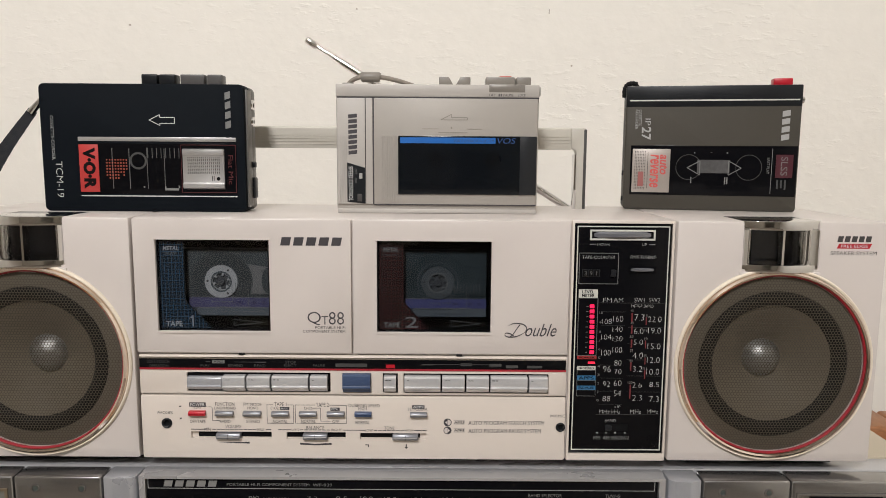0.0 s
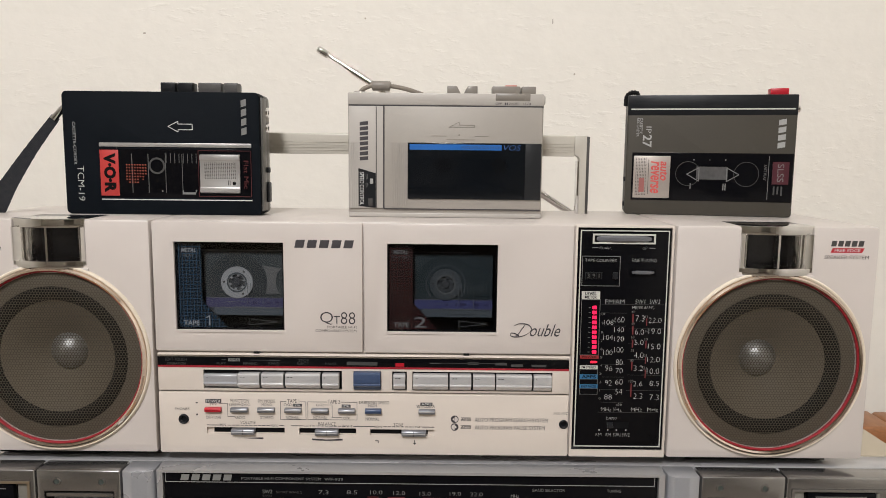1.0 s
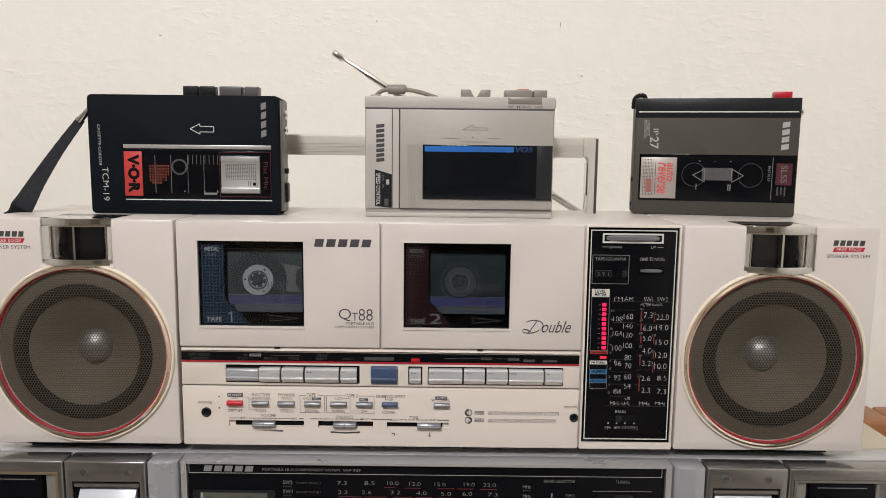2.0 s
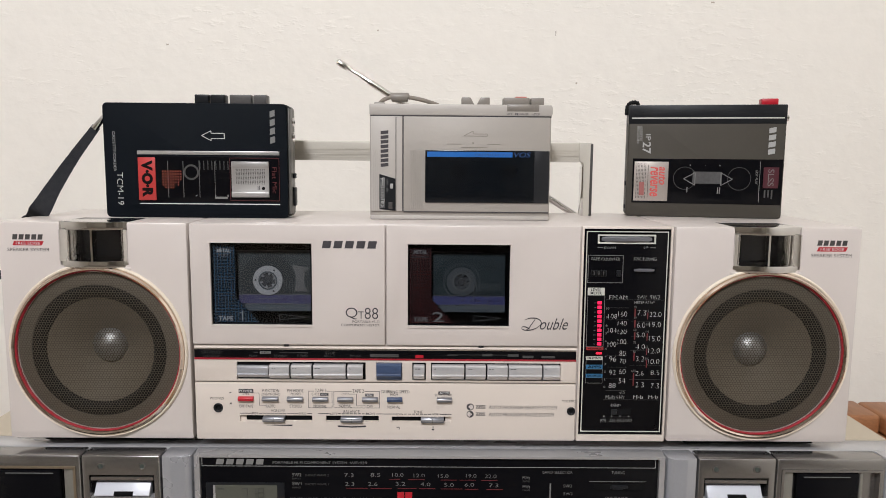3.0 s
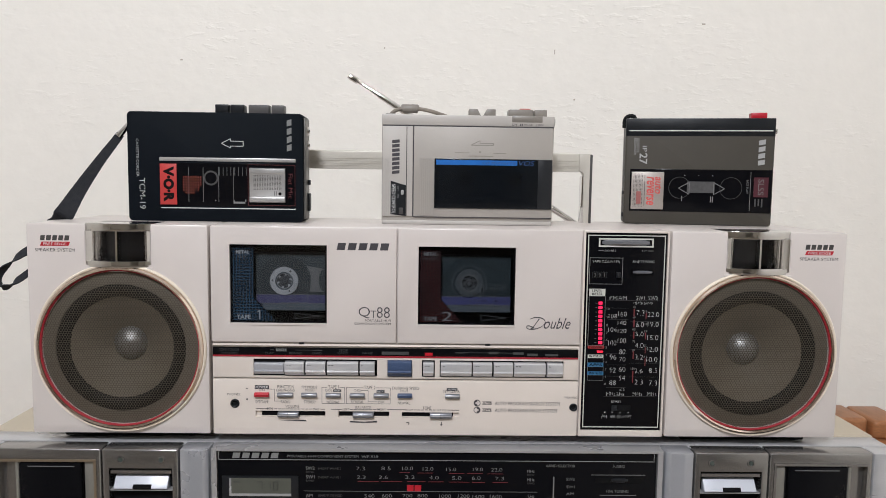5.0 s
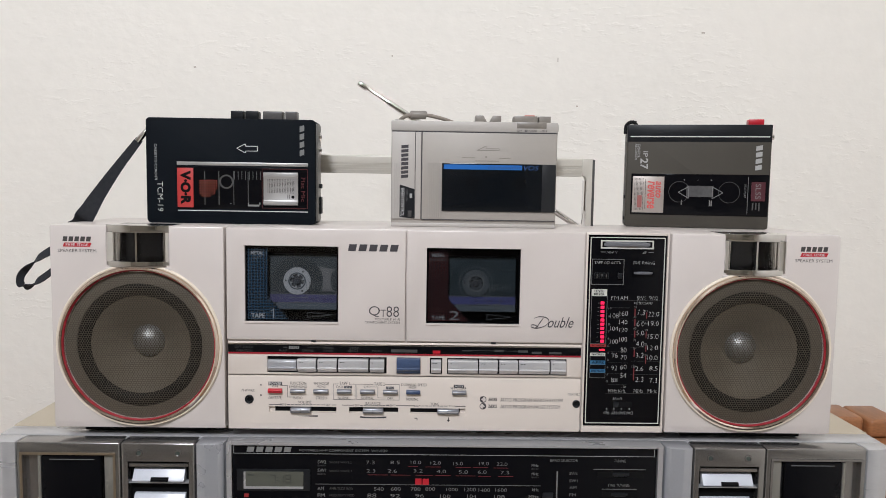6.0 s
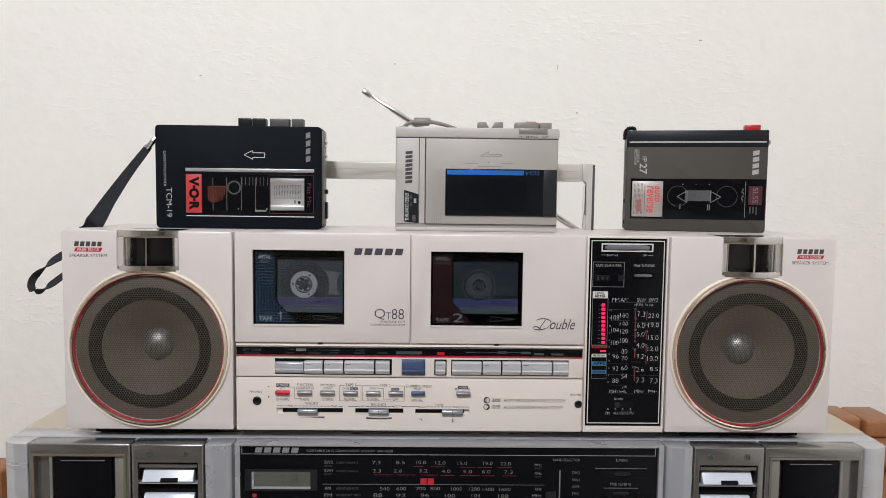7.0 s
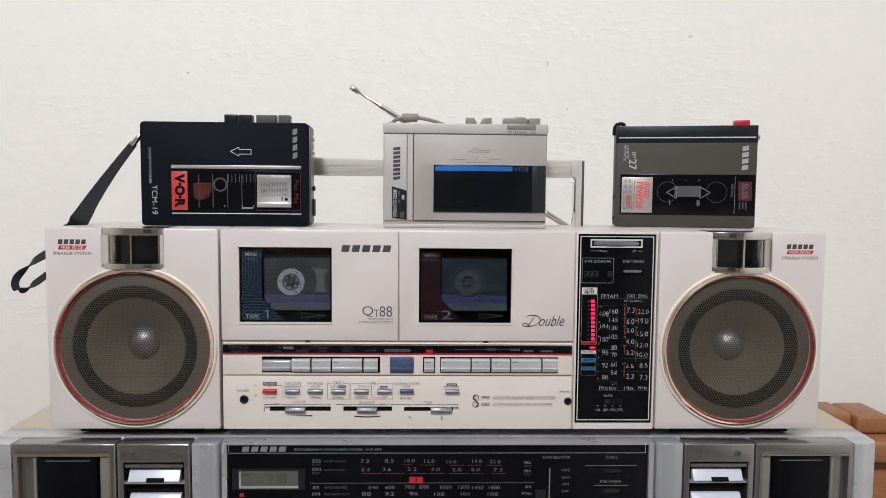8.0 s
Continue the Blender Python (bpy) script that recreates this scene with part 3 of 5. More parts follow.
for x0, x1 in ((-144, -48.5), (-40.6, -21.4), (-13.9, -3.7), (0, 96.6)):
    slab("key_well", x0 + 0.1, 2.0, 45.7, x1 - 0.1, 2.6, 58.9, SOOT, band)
slab("print_strip", -175, 0.0, 62.1, 107.8, 0.5, 68.2, GLOSSBLACK, band, 0.1)
slab("red_rule", -175, -0.1, 60.8, 107.8, 0.5, 62.0, REDLINE, band)
slab("chrome_rule", -175, -0.5, 68.4, 107.8, 0.5, 69.6, CHROME, band, 0.3)


def key(name, x0, x1, z0, z1, mat, parent, out=4.0, label=""):
    """A soft-touch key: a flat upper face, a bright ridge and an under-cut lower face."""
    h = z1 - z0
    prof = [(2.0, z1), (-out + 1.0, z1), (-out, z1 - 0.9), (-out - 0.25, z0 + h * 0.42), (-out + 0.1, z0 + h * 0.38), (-out - 0.7, z0 + h * 0.34), (-out - 0.7, z0 + h * 0.27), (-out + 0.9, z0 + h * 0.2), (-out + 2.4, z0), (2.0, z0)]
    return part(name, prism(bmesh.new(), prof, x0, x1, "x", 0.18), mat, parent, label, 22)


for i, (x0, x1, z1) in enumerate(((-143.7, -120.2, 56.4), (-119.7, -104.4, 57.5), (-103.6, -87.9, 57.6), (-87.1, -62.7, 57.7), (-61.9, -50.0, 57.7), (-13.1, -4.5, 57.8),
                                  (0.5, 24.9, 57.9), (25.5, 40.8, 58.0), (41.6, 57.0, 58.0), (57.5, 82.4, 58.0), (83.1, 95.9, 58.0))):
    k = key("key", x0 + 0.25, x1 - 0.25, 46.9, z1 - 0.2, PRESSED if i == 0 else SILVERKEY, band, 1.4 if i == 0 else 3.6, "pressed chrome-plated key" if i == 0 else "")
    w = 0.5
    yk = -1.4 if i == 0 else -3.6
    way = {0: (-1, 1), 1: (-1, 2), 2: (1, 2), 4: (1, 1), 6: (-1, 1), 7: (-1, 2), 8: (1, 2), 10: (1, 1)}.get(i)
    if way:
        for n in range(way[1]):
            c, z = x0 + 2.4 + n * 1.9, z1 - 2.8
            part("key_mark", prism(bmesh.new(), [(c + way[0] * 0.8, z), (c - way[0] * 0.8, z + 0.7), (c - way[0] * 0.8, z - 0.7)], yk - 0.08, yk), GREYINK, k)
    else:
        for a, b in ((1.4, 3.0), (3.6, 5.2)):
            part("key_mark", bars(bmesh.new(), [(x0 + a, z1 - 3.4, x0 + b, z1 - 2.2)], yk, 0.08), GREYINK, k)
key("dubbing_key", -40.2, -21.8, 46.3, 58.8, BLUEKEY, band, 3.4, "navy blue key")
STRIP = [
    ('SOFT-TOUCH', -169.8, 64.7, -155.0, 66.9),
    ('OPERATION', -168.5, 62.0, -155.8, 63.8),
    ('PLAY', -134.4, 62.5, -128.1, 64.0),
    ('REWIND', -116.1, 62.3, -106.4, 64.2),
    ('F.FWD', -98.8, 62.4, -91.4, 64.3),
    ('STOP', -78.2, 64.8, -71.1, 66.7),
    ('EJECT', -79.0, 62.5, -70.8, 64.4),
    ('PAUSE', -59.9, 63.0, -52.1, 64.5),
]
for body, x0, z0, x1, z1 in STRIP:
    lettering(body, x0, z0 + 0.4, x1, z1 + 0.4, -0.1, DIMMER, band)
STRIPMARKS = ([(-126.5, 65.2, -118.5, 67.2), (-131, 66.0, -128, 66.6), (-112, 66.0, -98, 66.3), (-98, 65.8, -91, 66.4), (-45, 63.2, -24, 65.6), (12, 64.8, 20, 65.5), (20, 65.2, 46, 65.5), (38, 64.4, 45.5, 66.2), (46, 65.2, 58, 65.5), (57, 64.2, 65, 66), (68, 63.2, 76, 65), (82, 63.2, 92, 64.8)])
marks("strip_mark", STRIPMARKS[1:], 0.0, DIMMER, band)
marks("strip_badge", STRIPMARKS[:1], 0.0, DIMPALE, band)
lettering("APSS", -125.8, 65.5, -119.2, 66.9, -0.2, SOOT, band)
slab("record_mark", -11.6, -0.2, 62.6, -5.6, 0, 65.0, REDKEY, band)

# sliding switches
for i, (x0, x1) in enumerate(((-143.1, -131.9), (-125.4, -113.4), (-106.9, -94.9), (-88.0, -76.4), (-69.5, -57.8), (-51.0, -39.3), (-32.5, -21.2), (4.5, 15.9))):
    m = REDKEY if i == 0 else BLUEKEY if i == 6 else DULLKEY
    prof = [(0.2, 32.7), (-2.5, 32.5), (-3.0, 31.8), (-3.1, 30.2), (-2.5, 29.5), (0.2, 29.4)]
    sw = part("switch", prism(bmesh.new(), prof, x0, x1, "x", 0.25), m, panel, "red power switch" if i == 0 else "")
    part("ridge", box(bmesh.new(), x0 + 0.3, -3.5, 31.1, x1 - 0.3, -2.7, 31.7, 0.2), m if i in (0, 6) else SILVERKEY, sw)
for x0, x1, k0, k1 in ((-138, -88.6, -125.1, -109), (-78.3, -38.9, -67.1, -50.9), (-29.0, 11.0, -7.2, 9.9)):
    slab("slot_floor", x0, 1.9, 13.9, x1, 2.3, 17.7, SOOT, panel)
    knob = part("slider_knob", prism(bmesh.new(), [(1.9, 17.5), (-2.6, 17.3), (-3.2, 16.2), (-3.2, 14.2), (-2.4, 13.4), (1.9, 14.3)], k0, k1, "x", 0.3), DULLKEY, panel)
    c = (k0 + k1) / 2
    part("grip", bars(bmesh.new(), [(c - 0.25, 13.8, c + 0.25, 17.0)], -2.6, 0.8), GREYINK, knob)
    part("ridge", box(bmesh.new(), k0 + 0.5, -3.7, 15.2, k1 - 0.5, -3.0, 15.8, 0.2), SILVERKEY, knob)
for x, z, r in ((-158.4, 23.7, 3.5), (105.2, 22.5, 3.1)):
    jack = part("jack", lathe(bmesh.new(), [(r, 2.2), (r, -0.5), (r * 0.8, -0.8), (r * 0.62, -0.3), (r * 0.6, 1.6), (0, 1.6)], x, z, 28), BLACK, panel, "black socket")
# panel print
PANEL = [
    ('PHONES', -164.3, 30.0, -154.2, 31.9),
    ('ON', -140.0, 33.7, -135.5, 35.2),
    ('OFF/TAPE', -143.0, 23.9, -132.5, 26.2),
    ('FUNCTION', -125.6, 35.8, -112.8, 38.4),
    ('LINE/PHONO', -126.4, 33.4, -112.1, 35.3),
    ('RADIO', -122.9, 24.0, -115.8, 26.3),
    ('FM MODE', -106.7, 35.9, -94.7, 38.2),
    ('MONO', -104.2, 33.5, -97.0, 35.5),
    ('STEREO', -105.2, 24.1, -96.1, 26.4),
    ('TAPE 1', -86.3, 36.0, -78.1, 38.7),
    ('CrO2', -88.7, 33.6, -83.4, 35.6),
    ('NORMAL', -87.4, 24.2, -77.6, 26.5),
    ('TAPE 2', -58.4, 35.8, -49.8, 38.5),
    ('CrO2', -66.4, 33.8, -61.2, 35.7),
    ('NORMAL', -68.5, 24.4, -58.7, 26.7),
    ('OFF', -47.7, 24.5, -43.1, 26.4),
    ('DUBBING SPEED', -36.6, 35.7, -15.8, 37.9),
    ('HIGH', -30.2, 33.6, -24.5, 35.6),
    ('NORMAL', -32.2, 23.8, -22.7, 26.1),
    ('SET/CLEAR', 3.0, 33.5, 15.9, 35.4),
]
PANEL2 = [
    ('VOLUME', -119.3, 20.5, -108.7, 22.8),
    ('MIN', -133.4, 18.7, -129.3, 20.7),
    ('MAX', -98.1, 18.6, -93.3, 20.5),
    ('BALANCE', -65.1, 20.0, -53.1, 22.3),
    ('LEFT', -75.0, 18.7, -69.8, 20.3),
    ('RIGHT', -48.1, 18.9, -41.3, 20.5),
    ('TONE', -12.9, 20.0, -6.1, 22.3),
    ('LOW', -25.8, 18.7, -20.5, 20.2),
    ('HIGH', 1.1, 18.9, 6.5, 20.4),
    ('AUTO PROGRAM SEARCH SYSTEM', 43.5, 23.8, 94.3, 26.6),
    ('AUTO PROGRAM PAUSE SYSTEM', 43.6, 18.2, 92.2, 21.1),
    ('MIX MIC', 100.2, 29.4, 110.1, 31.3),
]
for body, x0, z0, x1, z1 in PANEL + PANEL2:
    if body == "MIX MIC":
        x0, x1 = x0 - 2, x1 - 2
    lettering(body, x0, z0, x1, z1, -0.1, INK if len(body) > 20 else GREYINK, panel)
BADGES = ((-143, 35.2, -132, 38.2, "POWER"), (-82.6, 33.4, -76.2, 35.4, "METAL"), (-48.8, 33.0, -42.6, 35.2, "METAL"), (5.7, 34.8, 14.1, 37.2, "APPS"), (33.8, 24.2, 41.0, 26.7, "APSS"), (33.8, 18.6, 41.0, 21.1, "APPS"))
for i, (x0, z0, x1, z1, body) in enumerate(BADGES):
    if i < 4:
        b = slab("badge", x0, -0.1, z0, x1, 0.0, z1, INK, panel)
        lettering(body, x0 + 0.7, z0 + 0.5, x1 - 0.7, z1 - 0.5, -0.2, PALE, b)
    else:
        b = part("badge", bars(bmesh.new(), [(x0, z0, x1, z0 + 0.35), (x0, z1 - 0.35, x1, z1)], 0, 0.1), INK, panel)
        lettering(body, x0, z0 + 0.55, x1, z1 - 0.55, -0.1, INK, b, bold=0.02)
for z, flip in ((25.4, 1), (19.8, -1)):
    disc = part("round_mark", lathe(bmesh.new(), [(0, -0.1), (2.7, -0.1), (2.7, 0)], 29.6, z, 24), INK, panel)
    half = [(29.6, z - 2.0)] + [(29.6 + flip * 2.2 * math.cos(radians(a)), z + 2.0 * math.sin(radians(a))) for a in range(-75, 76, 15)] + [(29.6, z + 2.0)]
    part("half_disc", prism(bmesh.new(), half, -0.2, -0.1), WHITE, disc)
    part("arrow", prism(bmesh.new(), [(29.6 - flip * 0.2, z + 1.2), (29.6 - flip * 0.2, z - 1.2), (29.6 + flip * -1.6, z)], -0.22, -0.12), WHITE, disc)
rules = outline(-91.3, 23.9, -73.4, 37.0, 0.3)[0:1] + outline(-91.3, 23.9, -73.4, 37.0, 0.3)[2:] + outline(-72.4, 24.0, -38, 37.0, 0.3)[0:1] + outline(-72.4, 24, -38, 37, 0.3)[2:]
rules += [(-91.3, 36.7, -87, 37), (-77.5, 36.7, -73.4, 37), (-72.4, 36.7, -59, 37), (-49.5, 36.7, -38, 37), (-61, 34.6, -55.2, 34.9), (-55.5, 25.6, -55.2, 34.6), (-55.5, 25.6, -48.6, 25.9),
          (-133.5, 35.0, -127.6, 35.3), (-127.9, 25.6, -127.6, 35.0), (-127.6, 25.6, -122.6, 25.9)]
for x0, x1, gaps in ((-142.5, -88.7, ((-133.6, -128.5), (-98.6, -92.6))), (-84, -34.9, ((-75.6, -69.8), (-48.4, -40.8))), (-33.8, 15.6, ((-26.4, -19.9), (0.6, 6.8)))):
    x = x0
    while x < x1 - 0.4:
        if not any(a < x < b for a, b in gaps):
            step = 3.0 if any(a - 99 < x < a for a, b in gaps[1:]) and x > gaps[0][1] else 1.7
            rules.append((x, 19.3, x + (2.3 if step == 3.0 else 1.7), 19.8))
            x += step
        else:
            x += 0.6
part("printed_linework", bars(bmesh.new(), rules, 0, 0.1), INK, panel)
part("level_wedge", prism(bmesh.new(), [(-123.9, 10.3), (-103.4, 9.7), (-103.4, 10.9)], -0.1, 0), INK, panel)
bm = prism(bmesh.new(), [(-69.5, 10.5), (-69.5, 9.2), (-59, 8.8), (-48.3, 9.2), (-48.3, 10.5), (-59, 9.8)], -0.1, 0)
part("level_wedge", bm, INK, panel)
part("switch_marks", bars(bmesh.new(), [(-149.8, 35.0, -148.4, 35.8), (-149.6, 26.4, -148.4, 27.6), (-25.6, 9.0, -23.2, 9.6), (-23.8, 7.6, -23.2, 9.0), (1.6, 6.6, 2.2, 10.2), (0.9, 7.4, 2.9, 8.0)], 0, 0.1), GREYINK, panel)


def hub(cx, cz, r, y, mat, parent):
    """A reel hub: a ring with six teeth inside."""
    rim = part("reel_hub", lathe(bmesh.new(), [(r * 0.52, y), (r, y), (r, y + 2), (r * 0.52, y + 2)], cx, cz, 40, True), mat, parent)
    bm = bmesh.new()
    for i in range(6):
        a = 2 * math.pi * i / 6 + 0.3
        c, s = math.cos(a), math.sin(a)
        pts = [(cx + c * u * r - s * v * r, cz + s * u * r + c * v * r) for u, v in ((0.37, -0.05), (0.54, -0.07), (0.54, 0.07), (0.37, 0.05))]
        prism(bm, pts, y, y + 2)
    part("teeth", bm, mat, rim)
    for i in range(3):
        a = 2 * math.pi * i / 3 + 1.0
        part("pin_hole", lathe(bmesh.new(), [(0, y - 0.06), (r * 0.07, y - 0.06), (r * 0.07, y)], cx + r * 0.82 * math.cos(a), cz + r * 0.82 * math.sin(a), 10), GREYINK, rim)
    part("inner_ring", lathe(bmesh.new(), [(r * 0.54, y - 0.08), (r * 0.64, y - 0.08), (r * 0.64, y)], cx, cz, 36), GREYHUB if mat == HUB else DIMPALE, rim)
    part("spindle", lathe(bmesh.new(), [(0, y + 0.2), (r * 0.2, y + 0.2), (r * 0.24, y + 1.4), (r * 0.51, y + 1.5)], cx, cz, 20), SPINDLE, rim)
    return rim


def cassette_door(x0, x1, w0, w1, number, printm, gridm, hubm, playword, lilac):
    bm = cut(box(bmesh.new(), x0, 0, 72, x1, 13, 161.4, 1.1), box(bmesh.new(), w0, -5, 86.8, w1, 20, 147.8))
    door = part("cassette_door", bm, WHITE, unit, "ivory white cassette door with a smoked window")
    # thin bright lip round the opening
    marks("window_lip", [(w0 - 0.3, 85.6, w1 + 0.3, 87.0), (w0 - 1.0, 147.6, w1 + 0.6, 148.6)], 0.3, WHITE, door, 0.9)
    win = slab("window_pane", w0 + 0.1, 2.0, 86.9, w1 - 0.1, 3.2, 147.7, GLASS if number == "1" else DARKGLASS, door, 0.0, "smoked clear window")
    win.visible_shadow = False
    part("window_liner", bars(bmesh.new(), outline(w0 + 0.1, 86.9, w1 - 0.1, 147.7, 1.5), 13.2, 9.8), GLOSSBLACK, door, "black inner frame")
    slab("well", w0 - 2, 24, 85, w1 + 2, 27, 150, SOOT, door)
    y = 3.6
    poly = [(w0 + 0.4, 147), (w0 + 17.4, 147), (w0 + 17.4, 106.6), (w0 + 35.5, 87.4), (w0 + 0.4, 87.4)]
    area = part("printed_corner", prism(bmesh.new(), poly, y, y + 0.4), printm, door)
    bm = bmesh.new()
    for i in range(13):
        x = w0 + 2.0 + i * 2.4
        top = 145.2 if x < w0 + 17 else 106.0 - (x - w0 - 17.4) * 1.06
        bars(bm, [(x, 88.2, x + 0.28, top)], y, 0.08)
    for i in range(24):
        z = 88.6 + i * 2.4
        right = w0 + 16.6 if z > 106 else w0 + 17.0 + (106.2 - z) * 0.94
        bars(bm, [(w0 + 1.6, z, right, z + 0.28)], y - 0.02, 0.06)
    part("printed_grid", bm, gridm, area)
    p = MIDPALE if number == "2" else PALE
    lettering("METAL", w0 + 4.0, 140.1, w0 + 14.1, 142.9, y - 0.3, p, area, bold=0.03, lean=0.15)
    lettering(playword, w0 + (2.6 if len(playword) > 5 else 5.7), 136.9, w0 + (15.5 if len(playword) > 5 else 12.6), 138.8, y - 0.3, MIDPALE if number == "1" else DIMPALE, area)
    lettering("TAPE", w0 + 4.2, 89.4, w0 + 15, 92.8, y - 0.3, p, area, bold=0.02)
    if number == "1":
        bm = bars(bmesh.new(), [(w0 + 21.6, 89.4, w0 + 22.4, 96.8)], y - 0.2, 0.1)
        prism(bm, [(w0 + 19.6, 95.0), (w0 + 20.0, 94.5), (w0 + 22.2, 96.0), (w0 + 22.2, 96.8)], y - 0.3, y - 0.2)
        part("numeral", bm, PALE, area)
    else:
        lettering(number, w0 + (18.9 if number == "1" else 18.3), 89.4, w0 + (23.4 if number == "1" else 26.8), 96.7, y - 0.3, p, area)
    a, b = w0 + 49.0, w0 + 69.0
    bm = bmesh.new()
    for (ax, az), (bx, bz) in (((a, 94.2), (a, 90.0)), ((a, 90.0), (b, 92.2)), ((b, 92.2), (a, 94.2))):
        d = Vector((bx - ax, bz - az)).normalized() * 0.2
        prism(bm, [(ax - d.y, az + d.x), (bx - d.y, bz + d.x), (bx + d.y, bz - d.x), (ax + d.y, az - d.x)], y, y + 0.2)
    part("arrow_outline", bm, DIMPALE, door)
    rects = [(w0 + 34, 105.9, w0 + 48.6, 106.2), (w0 + 48.3, 106.2, w0 + 48.6, 119), (w0 + 38, 102.4, w0 + 59, 102.7), (w0 + 58.8, 102.7, w0 + 59.1, 119),
             (w0 + 41, 99.4, w0 + 70, 99.7)]
    rects += [(w0 + 50.5 + i * 2.1, 113, w0 + 50.8 + i * 2.1, 119) for i in range(9) if i not in (4,)]
    part("printed_scale", bars(bmesh.new(), rects, y), LOGOPALE, door)
    # the cassette behind the pane
    shell = TAPE_SHELL if number == "1" else DARK_SHELL
    hx, hz = w0 + 39.8, 118.6
    tape = part("cassette", cut(box(bmesh.new(), w0 + 6, 10, 94.8, w1 - 2.4, 20, 140, 1.0), lathe(bmesh.new(), [(0, 5), (6.0, 5), (6.0, 16), (0, 16)], hx, hz, 24)), shell, door, "clear smoky cassette")
    hub(hx, hz, 11.0, 8.6, hubm, tape)
    part("tape_pack", lathe(bmesh.new(), [(11.2, 9.75), (20, 9.75), (20, 9.98)], hx, hz, 48), TAPE_BROWN if number == "1" else shell, tape, "dark wound tape")
    if number == "2":
        part("pack_rim", lathe(bmesh.new(), [(13.0, 9.7), (14.0, 9.7), (14.0, 9.98)], hx, hz, 48), GREYHUB, tape)
    # pale waist of the cassette's own window, between the two packs
    waist = [(hx + 20.4 * math.cos(radians(t)) + 0.4, hz + 20.4 * math.sin(radians(t))) for t in range(-24, 38, 4)]
    waist += [(w1 - 2.6 - 5.0 * math.cos(radians(t)), hz + 0.5 + 9.0 * math.sin(radians(t))) for t in range(90, -90, -12)]
    part("clear_waist", prism(bmesh.new(), waist, 9.7, 9.95), WAIST if number == "1" else shell, tape)
    slab("paper_label", w0 + 18, 9.4, 101.2, w1 - 2.6, 9.9, 107.9, lilac, tape)
    slab("lower_edge", w0 + 23, 9.3, 95.6, w1 - 2.6, 9.9, 100.4, PALEBAND, tape)
    part("label_rule", bars(bmesh.new(), [(w0 + 18, 107.7, w1 - 2.6, 108.1), (w0 + 24, 100.6, w1 - 2.6, 101.2)], 9.3, 0.1), LOGOPALE, tape)
    part("label_marks", bars(bmesh.new(), [(w0 + 40 + i * 5 + (i % 2) * 1.5, 103.6, w0 + 41.6 + i * 5 + (i % 3), 105.2) for i in range(6)], 9.4, 0.1), LABELINK, tape)
    return door


d1 = cassette_door(-176.0, -34.0, -161.4, -87.4, "1", BLUEPRINT, BLUEGRID, HUB, "PLAY", LILAC)
emblem(-80.4, 144.2, -39.2, 149.6, 5, 0, INK, d1)
lettering("Q", -63, 91.5, -54.2, 100.4, -0.1, INK, d1, bold=-0.008)
lettering("T", -53.8, 91.9, -49.4, 97.6, -0.1, INK, d1, bold=-0.006)
lettering("88", -49.0, 91.9, -39, 100.4, -0.1, INK, d1, bold=-0.008)
lettering("PORTABLE HI-FI", -58, 89.0, -38.3, 90.8, -0.1, GREYINK, d1)
lettering("COMPONENT SYSTEM", -66.2, 86.4, -38.3, 88.2, -0.1, GREYINK, d1)
DIMLILAC = material("blue_violet_label", (0.085, 0.09, 0.24), 0.6, vary=0.12)
d2 = cassette_door(-33.1, 108.6, -17.4, 57.4, "2", REDPRINT, REDGRID, GREYHUB, "PLAY/REC", DIMLILAC)
lettering("ouble", 80.2, 84.8, 101, 93.4, -0.1, INK, d2, lean=0.42)
bowl = smooth_path([(69.2, -0.1, 92.2), (73.5, -0.1, 93.6), (79.0, -0.1, 92.8), (81.2, -0.1, 89.8), (78.6, -0.1, 86.6), (74.2, -0.1, 84.7), (69.6, -0.1, 84.3), (66.9, -0.1, 85.4), (67.6, -0.1, 87.0), (70.2, -0.1, 86.6), (72.6, -0.1, 85.2)])
bm = tube(bmesh.new(), bowl, [0.16 + 0.22 * abs(math.sin(math.pi * i / 22)) for i in range(len(bowl))], 6)
stem = smooth_path([(76.6, -0.1, 92.6), (74.4, -0.1, 89.4), (71.8, -0.1, 85.6), (70.4, -0.1, 84.8)])
tube(bm, stem, [0.3] * len(stem), 6)
part("script_initial", bm, INK, d2)
for x in (-107, 37):
    slab("latch", x - 2, -0.2, 70.9, x + 2, 2, 72.2, BLACK, unit, 0.3)

